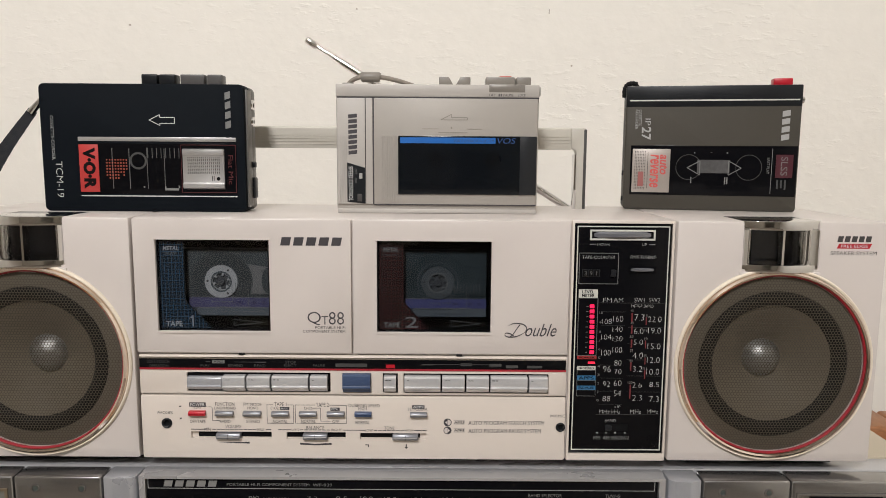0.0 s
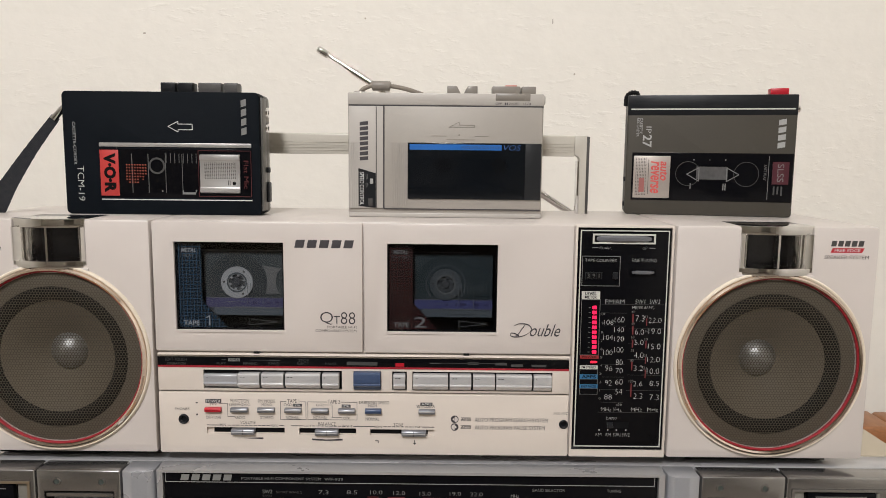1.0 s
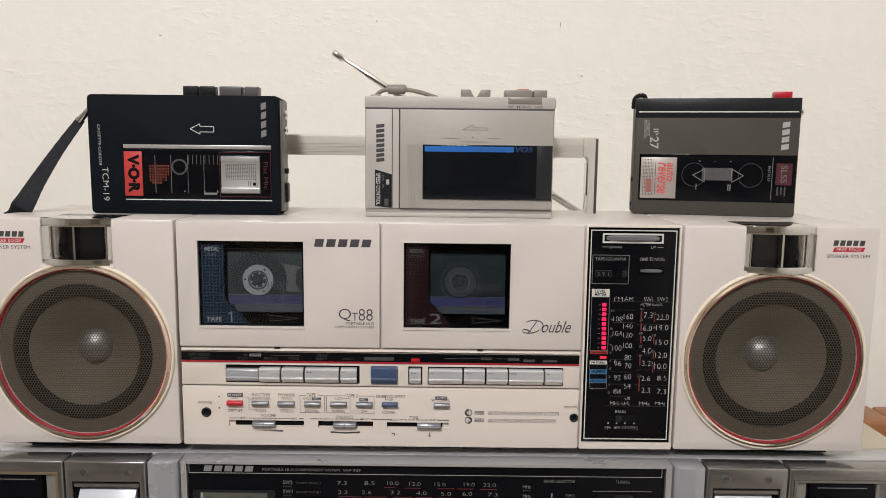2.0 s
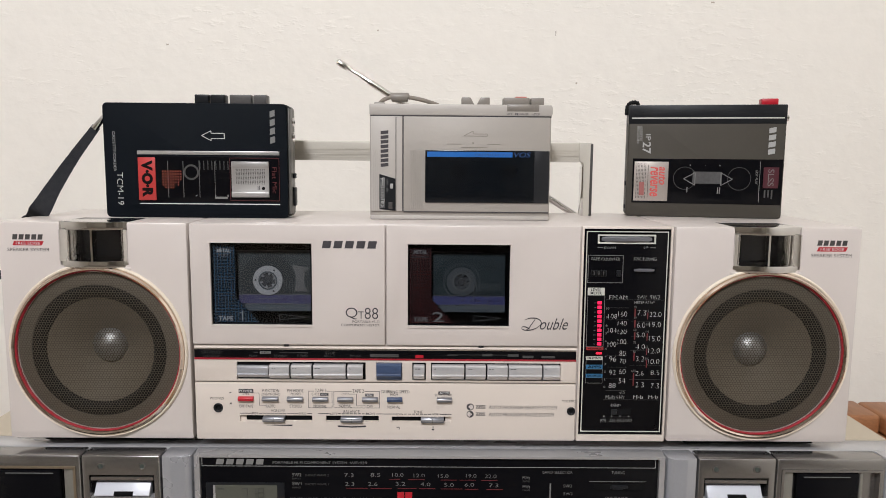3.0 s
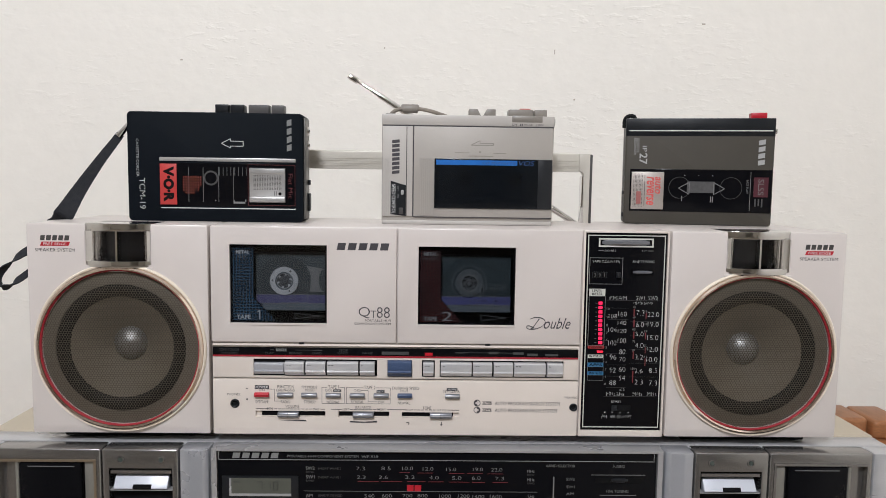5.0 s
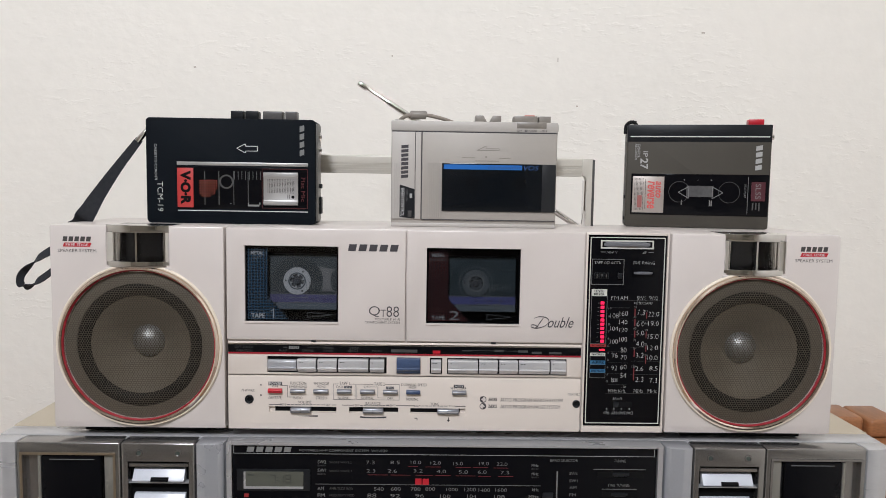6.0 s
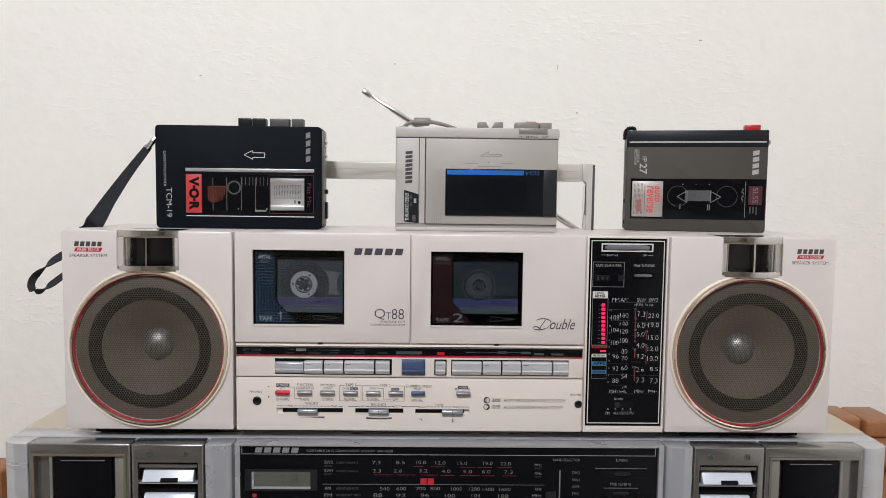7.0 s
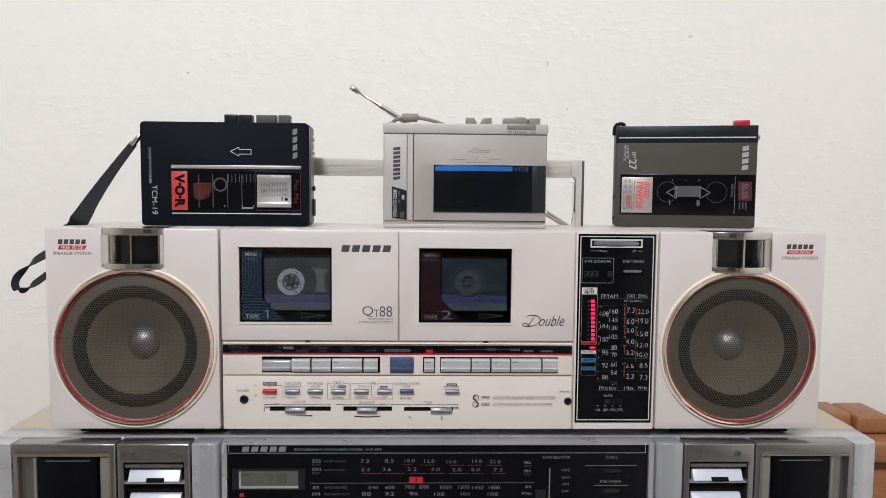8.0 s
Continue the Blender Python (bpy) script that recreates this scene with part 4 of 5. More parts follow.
# tuner column
bm = cut(box(bmesh.new(), 109.3, 0, -1, 176.2, 3.0, 162, 1.0), box(bmesh.new(), 111, -4, 4.2, 174.4, 2.5, 160))
column = part("tuner_column", bm, IVORY, unit)
TP = 0.9
FAINT = material("faint_counter_print", (0.075, 0.073, 0.07), 0.6)
face = slab("tuner_face", 111.2, TP, 4.4, 174.2, 2.9, 159.8, GLOSSBLACK, column, 0.3, "gloss black dial face with white print")
part("face_line", bars(bmesh.new(), outline(112.8, 6.4, 172.8, 158.2, 0.7), TP, 0.25), PALEPLATE, face)
TT1 = [
    ('DOWN', 126.0, 145.2, 134.2, 146.9),
    ('UP', 155.0, 145.3, 158.0, 147.1),
    ('TAPE COUNTER', 116.4, 136.7, 137.8, 138.7),
    ('FINE TUNING', 148.0, 136.8, 164.6, 139.0),
    ('FM', 131.0, 107.8, 136.7, 110.8),
    ('AM', 138.0, 107.9, 144.1, 110.9),
    ('SW1', 151.7, 108.0, 158.1, 111.0),
    ('SW2', 161.3, 108.1, 168.5, 111.0),
    ('METER BAND', 149.7, 104.6, 164.6, 106.4),
    ('x10', 141.2, 35.9, 145.0, 37.9),
    ('MHz', 131.1, 32.0, 138.0, 34.7),
    ('kHz', 139.4, 32.0, 145.2, 34.7),
    ('MHz', 151.9, 32.1, 159.2, 34.8),
    ('MHz', 163.2, 32.2, 170.5, 34.9),
    ('BAND', 135.1, 26.1, 142.4, 28.0),
    ('FM', 128.0, 13.8, 131.8, 16.1),
    ('AM', 134.4, 13.8, 138.3, 16.2),
    ('SW1', 140.1, 13.8, 145.1, 16.2),
    ('SW2', 146.2, 13.9, 151.6, 16.2),
]
TT2 = [
    ('108', 130.8, 93.4, 137.2, 96.8),
    ('104', 130.8, 82.8, 137.2, 86.2),
    ('100', 131.1, 72.0, 137.3, 75.8),
    ('96', 132.7, 60.8, 137.7, 64.7),
    ('92', 133.0, 50.4, 137.7, 54.2),
    ('88', 133.0, 40.6, 138.1, 44.1),
    ('160', 138.1, 95.0, 144.6, 98.8),
    ('140', 138.0, 88.2, 144.5, 91.6),
    ('120', 138.3, 81.7, 144.7, 85.1),
    ('100', 138.5, 74.0, 144.7, 77.8),
    ('80', 140.0, 65.1, 144.6, 69.0),
    ('70', 140.2, 59.3, 144.9, 62.8),
    ('60', 140.2, 51.2, 145.2, 55.0),
    ('54', 140.4, 44.2, 145.1, 48.0),
]
TT3 = [
    ('7.3', 152.2, 95.9, 158.3, 100.0),
    ('6.0', 152.2, 86.7, 158.3, 90.5),
    ('5.0', 152.2, 79.5, 158.3, 82.9),
    ('4.0', 152.1, 70.2, 158.7, 74.1),
    ('3.2', 152.5, 61.0, 158.7, 64.8),
    ('2.6', 152.6, 50.1, 158.8, 53.6),
    ('2.3', 153.0, 41.1, 159.2, 45.0),
    ('22.0', 161.2, 94.8, 169.9, 98.5),
    ('19.0', 161.5, 87.2, 169.9, 90.9),
    ('15.0', 161.6, 76.5, 170.0, 80.3),
    ('12.0', 161.6, 67.2, 170.0, 71.0),
    ('10.0', 161.6, 59.1, 170.0, 62.9),
    ('8.5', 163.9, 50.6, 170.4, 54.0),
    ('7.3', 164.3, 40.4, 170.5, 44.3),
]
MB = [
    ('41', 149.5, 101.5, 151.4, 103.0),
    ('49', 149.8, 93.2, 151.4, 94.7),
    ('60', 149.8, 84.0, 151.7, 85.5),
    ('75', 150.2, 74.4, 151.8, 76.0),
    ('90', 150.1, 67.5, 151.7, 69.0),
    ('120', 149.6, 52.8, 152.3, 54.3),
    ('13', 158.9, 98.2, 160.4, 99.7),
    ('16', 159.3, 88.3, 160.9, 89.8),
    ('19', 159.2, 82.5, 161.1, 84.1),
    ('25', 159.3, 71.0, 160.9, 72.6),
    ('31', 159.3, 62.2, 161.3, 63.7),
]
for body, x0, z0, x1, z1 in TT1 + TT2 + TT3:
    lettering(body, x0, z0, x1, z1, TP - 0.1, PALE, face, bold=-0.026)
for body, x0, z0, x1, z1 in MB:
    lettering(body, x0 - 0.2, z0, x1 + 0.2, z1 + 0.3, TP - 0.1, DIMPALE, face)
for i, z in enumerate((100.9, 94.3, 88.0, 82.0, 76.3, 70.4, 64.6, 58.8, 53.0, 47.0, 41.2)):
    lettering(str(10 - i), 129.0, z - 0.8, 130.4 + (0.8 if i == 0 else 0), z + 0.8, TP - 0.1, DIMPALE, face)
marks("band_mark", [(150.0, 95, 150.9, 101), (150.2, 86.7, 151.1, 92.5), (150.4, 77.5, 151.3, 83), (150.6, 61.5, 151.4, 67.6), (150.8, 42.4, 151.6, 52.0), (159.6, 93, 160.2, 98), (159.8, 77, 160.4, 82.4), (160, 66, 160.6, 70.6), (160.2, 56, 160.8, 62)], TP, DULLRED, face)
rules = [(128.6, 107.4, 171.6, 107.6), (128.8, 31.2, 171.6, 31.4)] + [(130.6, 101.4 - i * 9.0, 146, 101.55 - i * 9.0) for i in range(8)] + [(148, 91 - i * 11, 171.6, 91.15 - i * 11) for i in range(5)]
part("dial_rules", bars(bmesh.new(), rules, TP, 0.08), DIMMER, face)
part("printed_boxes", bars(bmesh.new(), outline(114.5, 120, 140.3, 140.6, 0.35) + outline(114.9, 71.8, 127.8, 110.8, 0.3) + outline(115.3, 57.6, 127.8, 62, 0.25) + outline(115.4, 50.6, 127.9, 55, 0.25) + outline(115.5, 44, 128, 48.4, 0.2)
                           + [(121, 146, 125, 146.5), (159.5, 146, 163.5, 146.5)], TP), DIMPALE, face)
for name, x0, z0, x1, z1, m, body in (("level_plate", 114.9, 110.9, 127.4, 116.4, PALEPLATE, ""), ("power_plate", 115.2, 69.4, 128, 71.6, DARKRED, "POWER"), ("stereo_plate", 115.3, 62, 127.6, 64.6, PALEPLATE, "FM STEREO"),
                                      ("search_plate", 115.4, 55, 127.8, 58.2, CYAN, "APPS"), ("pause_plate", 115.5, 48.4, 128, 51.2, CYAN, "END PAUSE")):
    pl = slab(name, x0, TP - 0.2, z0, x1, TP, z1, m, face)
    if body:
        lettering(body, x0 + 1.2, z0 + 0.5, x1 - 1.2, z1 - 0.5, TP - 0.3, SOOT, pl, bold=0.02)
    else:
        lettering("LEVEL", 117.2, 113.8, 125.0, 115.9, TP - 0.3, SOOT, pl, bold=0.02)
        lettering("METER", 117.0, 111.4, 125.3, 113.4, TP - 0.3, SOOT, pl, bold=0.02)
for i in range(10):
    z = 104.0 - i * 3.45
    slab("level_diode", 122.4 + i * 0.09, TP - 0.4, z, 125.4 + i * 0.09, TP, z + 2.4, LED, face, 0.2)
    part("tick", bars(bmesh.new(), [(120.2, z + 0.9, 121.6, z + 1.2)], TP, 0.1), DIMPALE, face)
slab("power_diode", 122.4, TP - 0.4, 66.2, 127, TP, 67.8, LEDRED, face, 0.2)


def thumbwheel(x0, x1, z0, z1, parent, frame_mat):
    rim = part("wheel_frame", bars(bmesh.new(), outline(x0, z0, x1, z1, 1.1), TP, 0.9), frame_mat, parent)
    slab("slot", x0 + 1.0, TP - 0.2, z0 + 1.0, x1 - 1.0, TP, z1 - 1.0, SOOT, rim)
    r = ((x1 - x0) ** 2 * 0.20 + 6) / 5.0
    half = (z1 - z0) * 0.3
    bm = lathe(bmesh.new(), [(0, -half), (r - 0.8, -half), (r, -half * 0.5), (r, half * 0.5), (r - 0.8, half), (0, half)], 0, 0, 90)
    bmesh.ops.rotate(bm, cent=(0, 0, 0), matrix=Matrix.Rotation(radians(90), 3, "X"), verts=bm.verts)
    bmesh.ops.translate(bm, vec=((x0 + x1) / 2, r + TP - 2.6, (z0 + z1) / 2), verts=bm.verts)
    lim = box(bmesh.new(), x0 - 40, TP + 1.9, z0 - 9, x1 + 40, TP + 99, z1 + 9)
    part("wheel", cut(bm, lim), DULLKEY, rim, "silver grey thumbwheel")


thumbwheel(121, 163.3, 149, 155.8, face, PALEPLATE)
thumbwheel(147, 164.5, 127.6, 131.8, face, GLOSSBLACK)
slab("counter_window", 116.7, TP - 0.3, 124.8, 128.3, TP, 129.6, BLACK, face, 0.2)
for i, ch in enumerate("391"):
    drum = slab("counter_drum", 117.2 + i * 3.6, TP - 0.6, 125.1, 120.4 + i * 3.6, TP, 129.3, SOOT, face, 0.2)
    lettering(ch, 118.0 + i * 3.6, 125.8, 119.7 + i * 3.6, 128.6, TP - 0.7, FAINT, drum)
slab("counter_reset", 135.4, TP - 1.6, 125, 138.6, TP, 129.6, BLACK, face, 0.4)
slab("band_switch_slot", 135.2, TP - 0.15, 19.8, 150.6, TP, 24.5, SOOT, face)
slab("band_switch", 135.6, TP - 2.0, 20.2, 139.4, TP, 24.1, BLACK, face, 0.4)
part("band_dots", bars(bmesh.new(), [(x, 18.1, x + 0.8, 18.9) for x in (129.8, 135.8, 141.9, 148.4)], TP, 0.1), PALE, face)

# ---- speakers of the boombox ----
CX, CZ = 245.0, 66.5


def perforated(cx, cz, radius, pitch, web):
    """A slightly domed sheet of hexagonal cells, each with a hole."""
    verts, faces = [], []
    R = pitch / math.sqrt(3)
    rows = int(radius / (pitch * math.sqrt(3) / 2)) + 2
    for j in range(-rows, rows + 1):
        for i in range(-rows - 10, rows + 11):
            x, z = (i + 0.5 * (j & 1)) * pitch, j * pitch * math.sqrt(3) / 2
            if math.hypot(x, z) > radius - pitch * 0.45:
                continue
            base = len(verts)
            for rr in (R, R * web):
                for k in range(6):
                    a = radians(60 * k + 30)
                    px, pz = x + rr * math.cos(a), z + rr * math.sin(a)
                    verts.append((cx + px, -1.2 - 2.2 * (1 - (px * px + pz * pz) / radius ** 2), cz + pz))
            for k in range(6):
                l = (k + 1) % 6
                faces.append((base + k, base + l, base + 6 + l, base + 6 + k))
    me = bpy.data.meshes.new("sheet")
    me.from_pydata(verts, [], faces)
    bm = bmesh.new()
    bm.from_mesh(me)
    bpy.data.meshes.remove(me)
    bmesh.ops.remove_doubles(bm, verts=bm.verts, dist=0.02)
    return bm


def speaker(s):
    x0, x1 = sorted((s * 177.6, s * 314.2))
    cx = s * CX
    tool = lathe(bmesh.new(), [(0, -9), (59.5, -9), (59.5, 45), (0, 45)], cx, CZ, 64)
    h0, h1 = cx - 24.6, cx + 24.6
    box(tool, h0, -9, 130.5, h1, 40, 170)
    prism(tool, [(-4, 5.6), (0, 5.6), (2.0, -2.5), (-4, -2.5)], x0 - 5, x1 + 5, "x")
    case = part("speaker_case", cut(box(bmesh.new(), x0, 0, -1, x1, YB, 162, 2.0), tool), WHITE, unit, "ivory white speaker case")
    # black slab added under the case in place of the shade there
    slab("under_speaker_shade", s * 196, 15, -8, s * 297, 120, -0.8, RUBBER, unit, 1, "black slab standing in for the shade under the speaker")
    slab("case_top", x0 + 60, 38, 150, x1 - 60, 46, 161.5, WHITE, case)
    ring = part("grille_ring", lathe(bmesh.new(), [(60.3, 2), (60.3, -1.6), (60.9, -3.4), (62.0, -4.0), (63.2, -3.0), (63.9, 0.2), (63.9, 1)], cx, CZ, 96), RING, case, "narrow chrome ring")
    part("rim_bead", lathe(bmesh.new(), [(63.6, 0.6), (63.8, -1.8), (64.8, -2.2), (65.6, -1.2), (65.8, 0.6)], cx, CZ, 96), CREAM, ring, "cream outer bead")
    part("red_line", lathe(bmesh.new(), [(59.6, 1), (59.6, -1.4), (60.0, -2.0), (60.5, -1.6), (60.5, 1)], cx, CZ, 96), REDLINE, ring, "thin red inner ring")
    part("grille", perforated(cx, CZ, 59.6, 2.0, 0.77), GRILLE, case, "olive brown perforated metal grille", sharp=180)
    unit_back = part("driver_basket", lathe(bmesh.new(), [(59.4, 1.2), (50, 0.2), (49.5, 0.6)], cx, CZ, 64), BASKET, case)
    part("surround", lathe(bmesh.new(), [(49.7, 0.8), (48.4, -0.8), (46.4, -1.3), (43.5, -1.2), (41, 0.4), (39.4, 2.8)], cx, CZ, 64), RUBBER, case, "black rubber surround")
    part("cone", lathe(bmesh.new(), [(39.6, 2.6), (30, 8.2), (21, 13.6), (13.5, 19.2), (0, 19.6)], cx, CZ, 64), CONE, case)
    part("dust_cap", lathe(bmesh.new(), [(0, 10.6), (4, 11.1), (8, 12.9), (11, 15.4), (13.2, 19.1)], cx, CZ, 40), DOME, case, "silver centre dome")
    # horn tweeter in the top edge
    horn = part("horn", prism(bmesh.new(), [(h0 + 0.1, 24), (h1 - 0.1, 24), (h1 - 0.1, 39.8), (h0 + 0.1, 39.8)], 130.6, 161.8, "z"), THROAT, case, "dark throat of the horn tweeter")
    for z0, z1 in ((128.8, 133.8), (156.4, 162.3)):
        lip = [(cx + 25.6 * k / 14, 1.5 - 6.6 * (1 - (k / 14) ** 2)) for k in range(-14, 15)]
        part("lip", prism(bmesh.new(), lip + [(h1 - 0.2, 20), (h0 + 0.2, 20)], z0, z1, "z", 0.35), CHROME, horn, "chrome curved lip")
    for e in (-1, 1):
        edge = h0 if e < 0 else h1
        wallp = [(edge - e * 0.1, -1.5), (edge - e * 1.6, -2.8), (edge - e * 3.6, -1.6), (edge - e * 6.0, 1.6), (edge - e * 8.4, 6.0), (edge - e * 10.6, 13), (edge - e * 12.0, 23.9), (edge - e * 0.1, 23.9)]
        part("flare", prism(bmesh.new(), wallp, 133.6, 156.6, "z"), CHROME, horn, "flared chrome side wall")
    fin = [(cx - 0.7, -3.6), (cx + 0.7, -3.6), (cx + 0.9, 3.5), (cx - 0.9, 3.5)]
    part("fin", prism(bmesh.new(), fin, 133.6, 156.6, "z"), CHROME, horn)
    slab("neck", cx - 26, -1.2, 125.5, cx + 26, 1, 128.9, WHITE, case, 0.5)
    lx = s * 292.4
    emblem(lx - 11.4, 148.9, lx + 11.4, 152.7, 5, 0, GREYINK, case)
    flag = part("red_flag", prism(bmesh.new(), [(lx - 11.2, 144.6), (lx + 10, 144.6), (lx + 11.6, 147.8), (lx - 9.8, 147.8)], -0.12, 0), REDKEY, case)
    lettering("FREE EDGE", lx - 8.6, 145.2, lx + 8.8, 147.2, -0.2, PALE, flag)
    lettering("SPEAKER SYSTEM", lx - 15, 140.3, lx + 15, 142.8, -0.1, GREYINK, case)


speaker(-1)
speaker(1)

# ---- handle and aerial of the boombox ----
HBEIGE = material("beige_handle_plastic", (0.52, 0.49, 0.43), 0.35, 0.1, vary=0.04)
HY = 97.0
prof = [(HY, 207.4), (HY + 9, 207.4), (HY + 9, 224), (HY + 1, 224), (HY, 223)]
bar = part("handle", prism(bmesh.new(), prof, -135, 124, "x", 0.5), HBEIGE, unit, "beige folding carrying handle")
marks("handle_rib", [(-130, z, 124, z + 0.5) for z in (210.5, 212.6, 214.7, 216.8)], HY, HBEIGE, bar, 0.4)
for s in (-1, 1):
    arm = [(s * 124, 224), (s * 135, 224), (s * 135, 161), (s * 128.5, 161), (s * 128.5, 205), (s * 127, 207.6), (s * 124, 208.5)]
    leg = part("handle_arm", prism(bmesh.new(), arm, HY - 0.5, HY + 10, bev=0.5), HBEIGE, bar, "beige handle arm")
    slab("inner_edge", s * 126.5, HY - 1.2, 161, s * 128.5, HY + 9, 204, CHROME, leg, 0.4)
    slab("outer_edge", s * 133.6, HY - 1.0, 161, s * 135.8, HY + 9, 223, GREYINK, leg, 0.3)
p, q = Vector((137, 136, 155)), Vector((-83, 140, 293))
d = q - p
aerial = part("aerial", tube(bmesh.new(), [p, p + d * 0.88, p + d * 0.892], [3.0, 2.9, 2.3]), CHROME, unit, "chrome telescopic aerial", )
part("thin_section", tube(bmesh.new(), [p + d * 0.878, p + d * 0.915, p + d * 0.92, p + d * 0.986], [2.0, 2.0, 1.5, 1.4]), CHROME, aerial)
part("tip", tube(bmesh.new(), [p + d * 0.975, p + d * 0.98, p + d * 1.01, p + d * 1.015], [2.6, 3.1, 3.1, 2.6], 16), CHROME, aerial)
part("pivot", lathe(bmesh.new(), [(0, 129), (5, 129), (5, 140), (0, 140)], 137, 153, 20), SILVER, aerial)
slab("rear_cover", -150, YB - 0.3, 6, 150, YB + 14, 158, WHITE, unit, 3)

# ---- three pocket cassette recorders on top ----
TOP = 162.2
SONYBODY = material("black_pebbled_plastic", (0.006, 0.0078, 0.0105), 0.55, vary=0.15, grain=2600, bump=0.1, coarse=60, spec=0.04)
SIDEGREY = material("worn_grey_side", (0.14, 0.135, 0.125), 0.4, 0.4, vary=0.15)
BTN = material("dark_grey_button", (0.085, 0.08, 0.078), 0.4, vary=0.1)
ORANGE = material("orange_red_print", (0.40, 0.085, 0.05), 0.5, vary=0.1)
VORRED = material("vermilion_plate", (0.44, 0.035, 0.03), 0.45, vary=0.06)
BRUSHED = material("brushed_aluminium", (0.55, 0.54, 0.53), 0.34, 0.7, vary=0.05, grain=1800, coarse=40)
DIMRED = material("dim_red_line", (0.075, 0.008, 0.009), 0.5)

# black one with a red plate
y = 43.0
black = thing("cassette_recorder", -182, 65, TOP, "black pocket cassette recorder with a red plate, lying on its side", "cassette recorder", "pocket recorders")
bm = prism(bmesh.new(), rounded(-254, TOP, -112.5, 250.2, 3.5), y, y + 15, bev=0.8)
part("front_case", bm, SONYBODY, black)
part("rear_case", prism(bmesh.new(), rounded(-253.5, TOP + 0.2, -111.6, 249.8, 4), y + 15.3, y + 26, bev=0.9), SIDEGREY, black, "worn grey rear shell")
slab("side_edge", -112.8, y + 3, TOP + 3, -110.9, y + 14.6, 247, SIDEGREY, black, 0.8)
for z in (237, 225.5):
    bm = lathe(bmesh.new(), [(1.6, -1.2), (3.6, -1.2), (3.9, 0.5), (1.6, 0.5)], 0, 0, 20, True)
    bmesh.ops.rotate(bm, cent=(0, 0, 0), matrix=Matrix.Rotation(radians(90), 3, "Z"), verts=bm.verts)
    bmesh.ops.translate(bm, vec=(-111.0, y + 16, z), verts=bm.verts)
    part("socket", bm, CHROME, black, "chrome socket ring")
slab("volume_wheel", -112, y + 12, 171, -109, y + 20, 186, BLACK, black, 1)
slab("side_switch", -112, y + 12, 193, -108.8, y + 17, 197, BLACK, black, 0.6)
for x0, x1 in ((-184.4, -173.8), (-172.0, -161.4), (-157.4, -141.0), (-138.6, -129.0)):
    part("button", prism(bmesh.new(), [(y + 5, 249.6), (y + 16, 249.6), (y + 16, 256.4), (y + 15, 257.2), (y + 5.6, 257.2), (y + 5, 256.4)], x0, x1, "x", 0.3), BTN if x0 > -165 else BLACK, black)
YS = y
win = slab("window", -228, YS - 0.4, 174.5, -118.5, YS + 1, 209.5, GLOSSBLACK, black, 0.2, "gloss black window")
slab("silver_bar", -228.2, YS - 0.7, 210.9, -118.6, YS, 213.8, BRUSHED, black, 0.2)
part("white_rule", bars(bmesh.new(), [(-228, 172.6, -118.7, 173.3)], YS, 0.12), PALE, black)
plate = slab("red_plate", -228, YS - 0.8, 175.6, -214.6, YS, 208.6, VORRED, black, 0.2, "vermilion plate with black letters")
lettering("V\u00b7O\u00b7R", -225.3, 177.8, -216.6, 206.4, YS - 0.9, SOOT, plate, True, bold=0.06)
emblem(-125.6, 219.4, -121.8, 246.0, 4, YS, LOGOPALE, black, True)
lettering("CASSETTE-CORDER", -246.9, 197.8, -244.8, 228.2, YS - 0.1, MIDPALE, black, True)
lettering("TCM-19", -244.8, 171.8, -240.2, 196.8, YS - 0.1, PALEPLATE, black, True, bold=-0.012)
arrow = [(-178.3, 225.6), (-171, 229.3), (-171, 227.4), (-160.8, 227.4), (-160.8, 223.4), (-171, 223.4), (-171, 221.8)]
bm = bmesh.new()
for (ax, az), (bx, bz) in zip(arrow, arrow[1:] + arrow[:1]):
    d = Vector((bx - ax, bz - az)).normalized() * 0.25
    prism(bm, [(ax - d.y, az + d.x), (bx - d.y, bz + d.x), (bx + d.y, bz - d.x), (ax + d.y, az - d.x)], YS - 0.12, YS)
part("arrow_outline", bm, PALE, black)
WP = YS - 0.4
DULLPRINT = material("dull_grey_print", (0.10, 0.10, 0.097), 0.6, vary=0.15)
rects = [(-205.3, 178, -204.8, 206), (-193.5, 178, -193.0, 206), (-181, 178, -180.6, 206.6), (-169, 178, -168.6, 206)]
rects += [(-180.4 + i * 3.1, 199.5, -180.0 + i * 3.1, 206.4) for i in range(8)]
part("printed_lines", bars(bmesh.new(), rects, WP, 0.08), DULLPRINT, win)
part("printed_bracket", bars(bmesh.new(), [(-169, 177, -159.5, 178.6), (-169, 178.6, -168.2, 180), (-159.5, 178.6, -158.6, 180.4), (-184, 178.8, -183, 179.8)], WP, 0.1), DIMPALE, win)
bm = bmesh.new()
for i in range(8):
    for j in range(6 if i in (0, 6, 7) else 7 if i < 5 else 5):
        if j < 4 or i < 7:
            bars(bm, [(-209.4 + i * 1.95, 197.6 - j * 2.1, -208.5 + i * 1.95, 198.5 - j * 2.1)], WP, 0.1)
part("printed_dots", bm, ORANGE, win)
part("reel_mark", lathe(bmesh.new(), [(4.6, WP - 0.1), (6.0, WP - 0.1)], -187, 197.5, 32), DIMMER, win)
part("red_frame", bars(bmesh.new(), outline(-157.2, 175.6, -118.9, 208.8, 0.35), WP, 0.12), DIMRED, win)
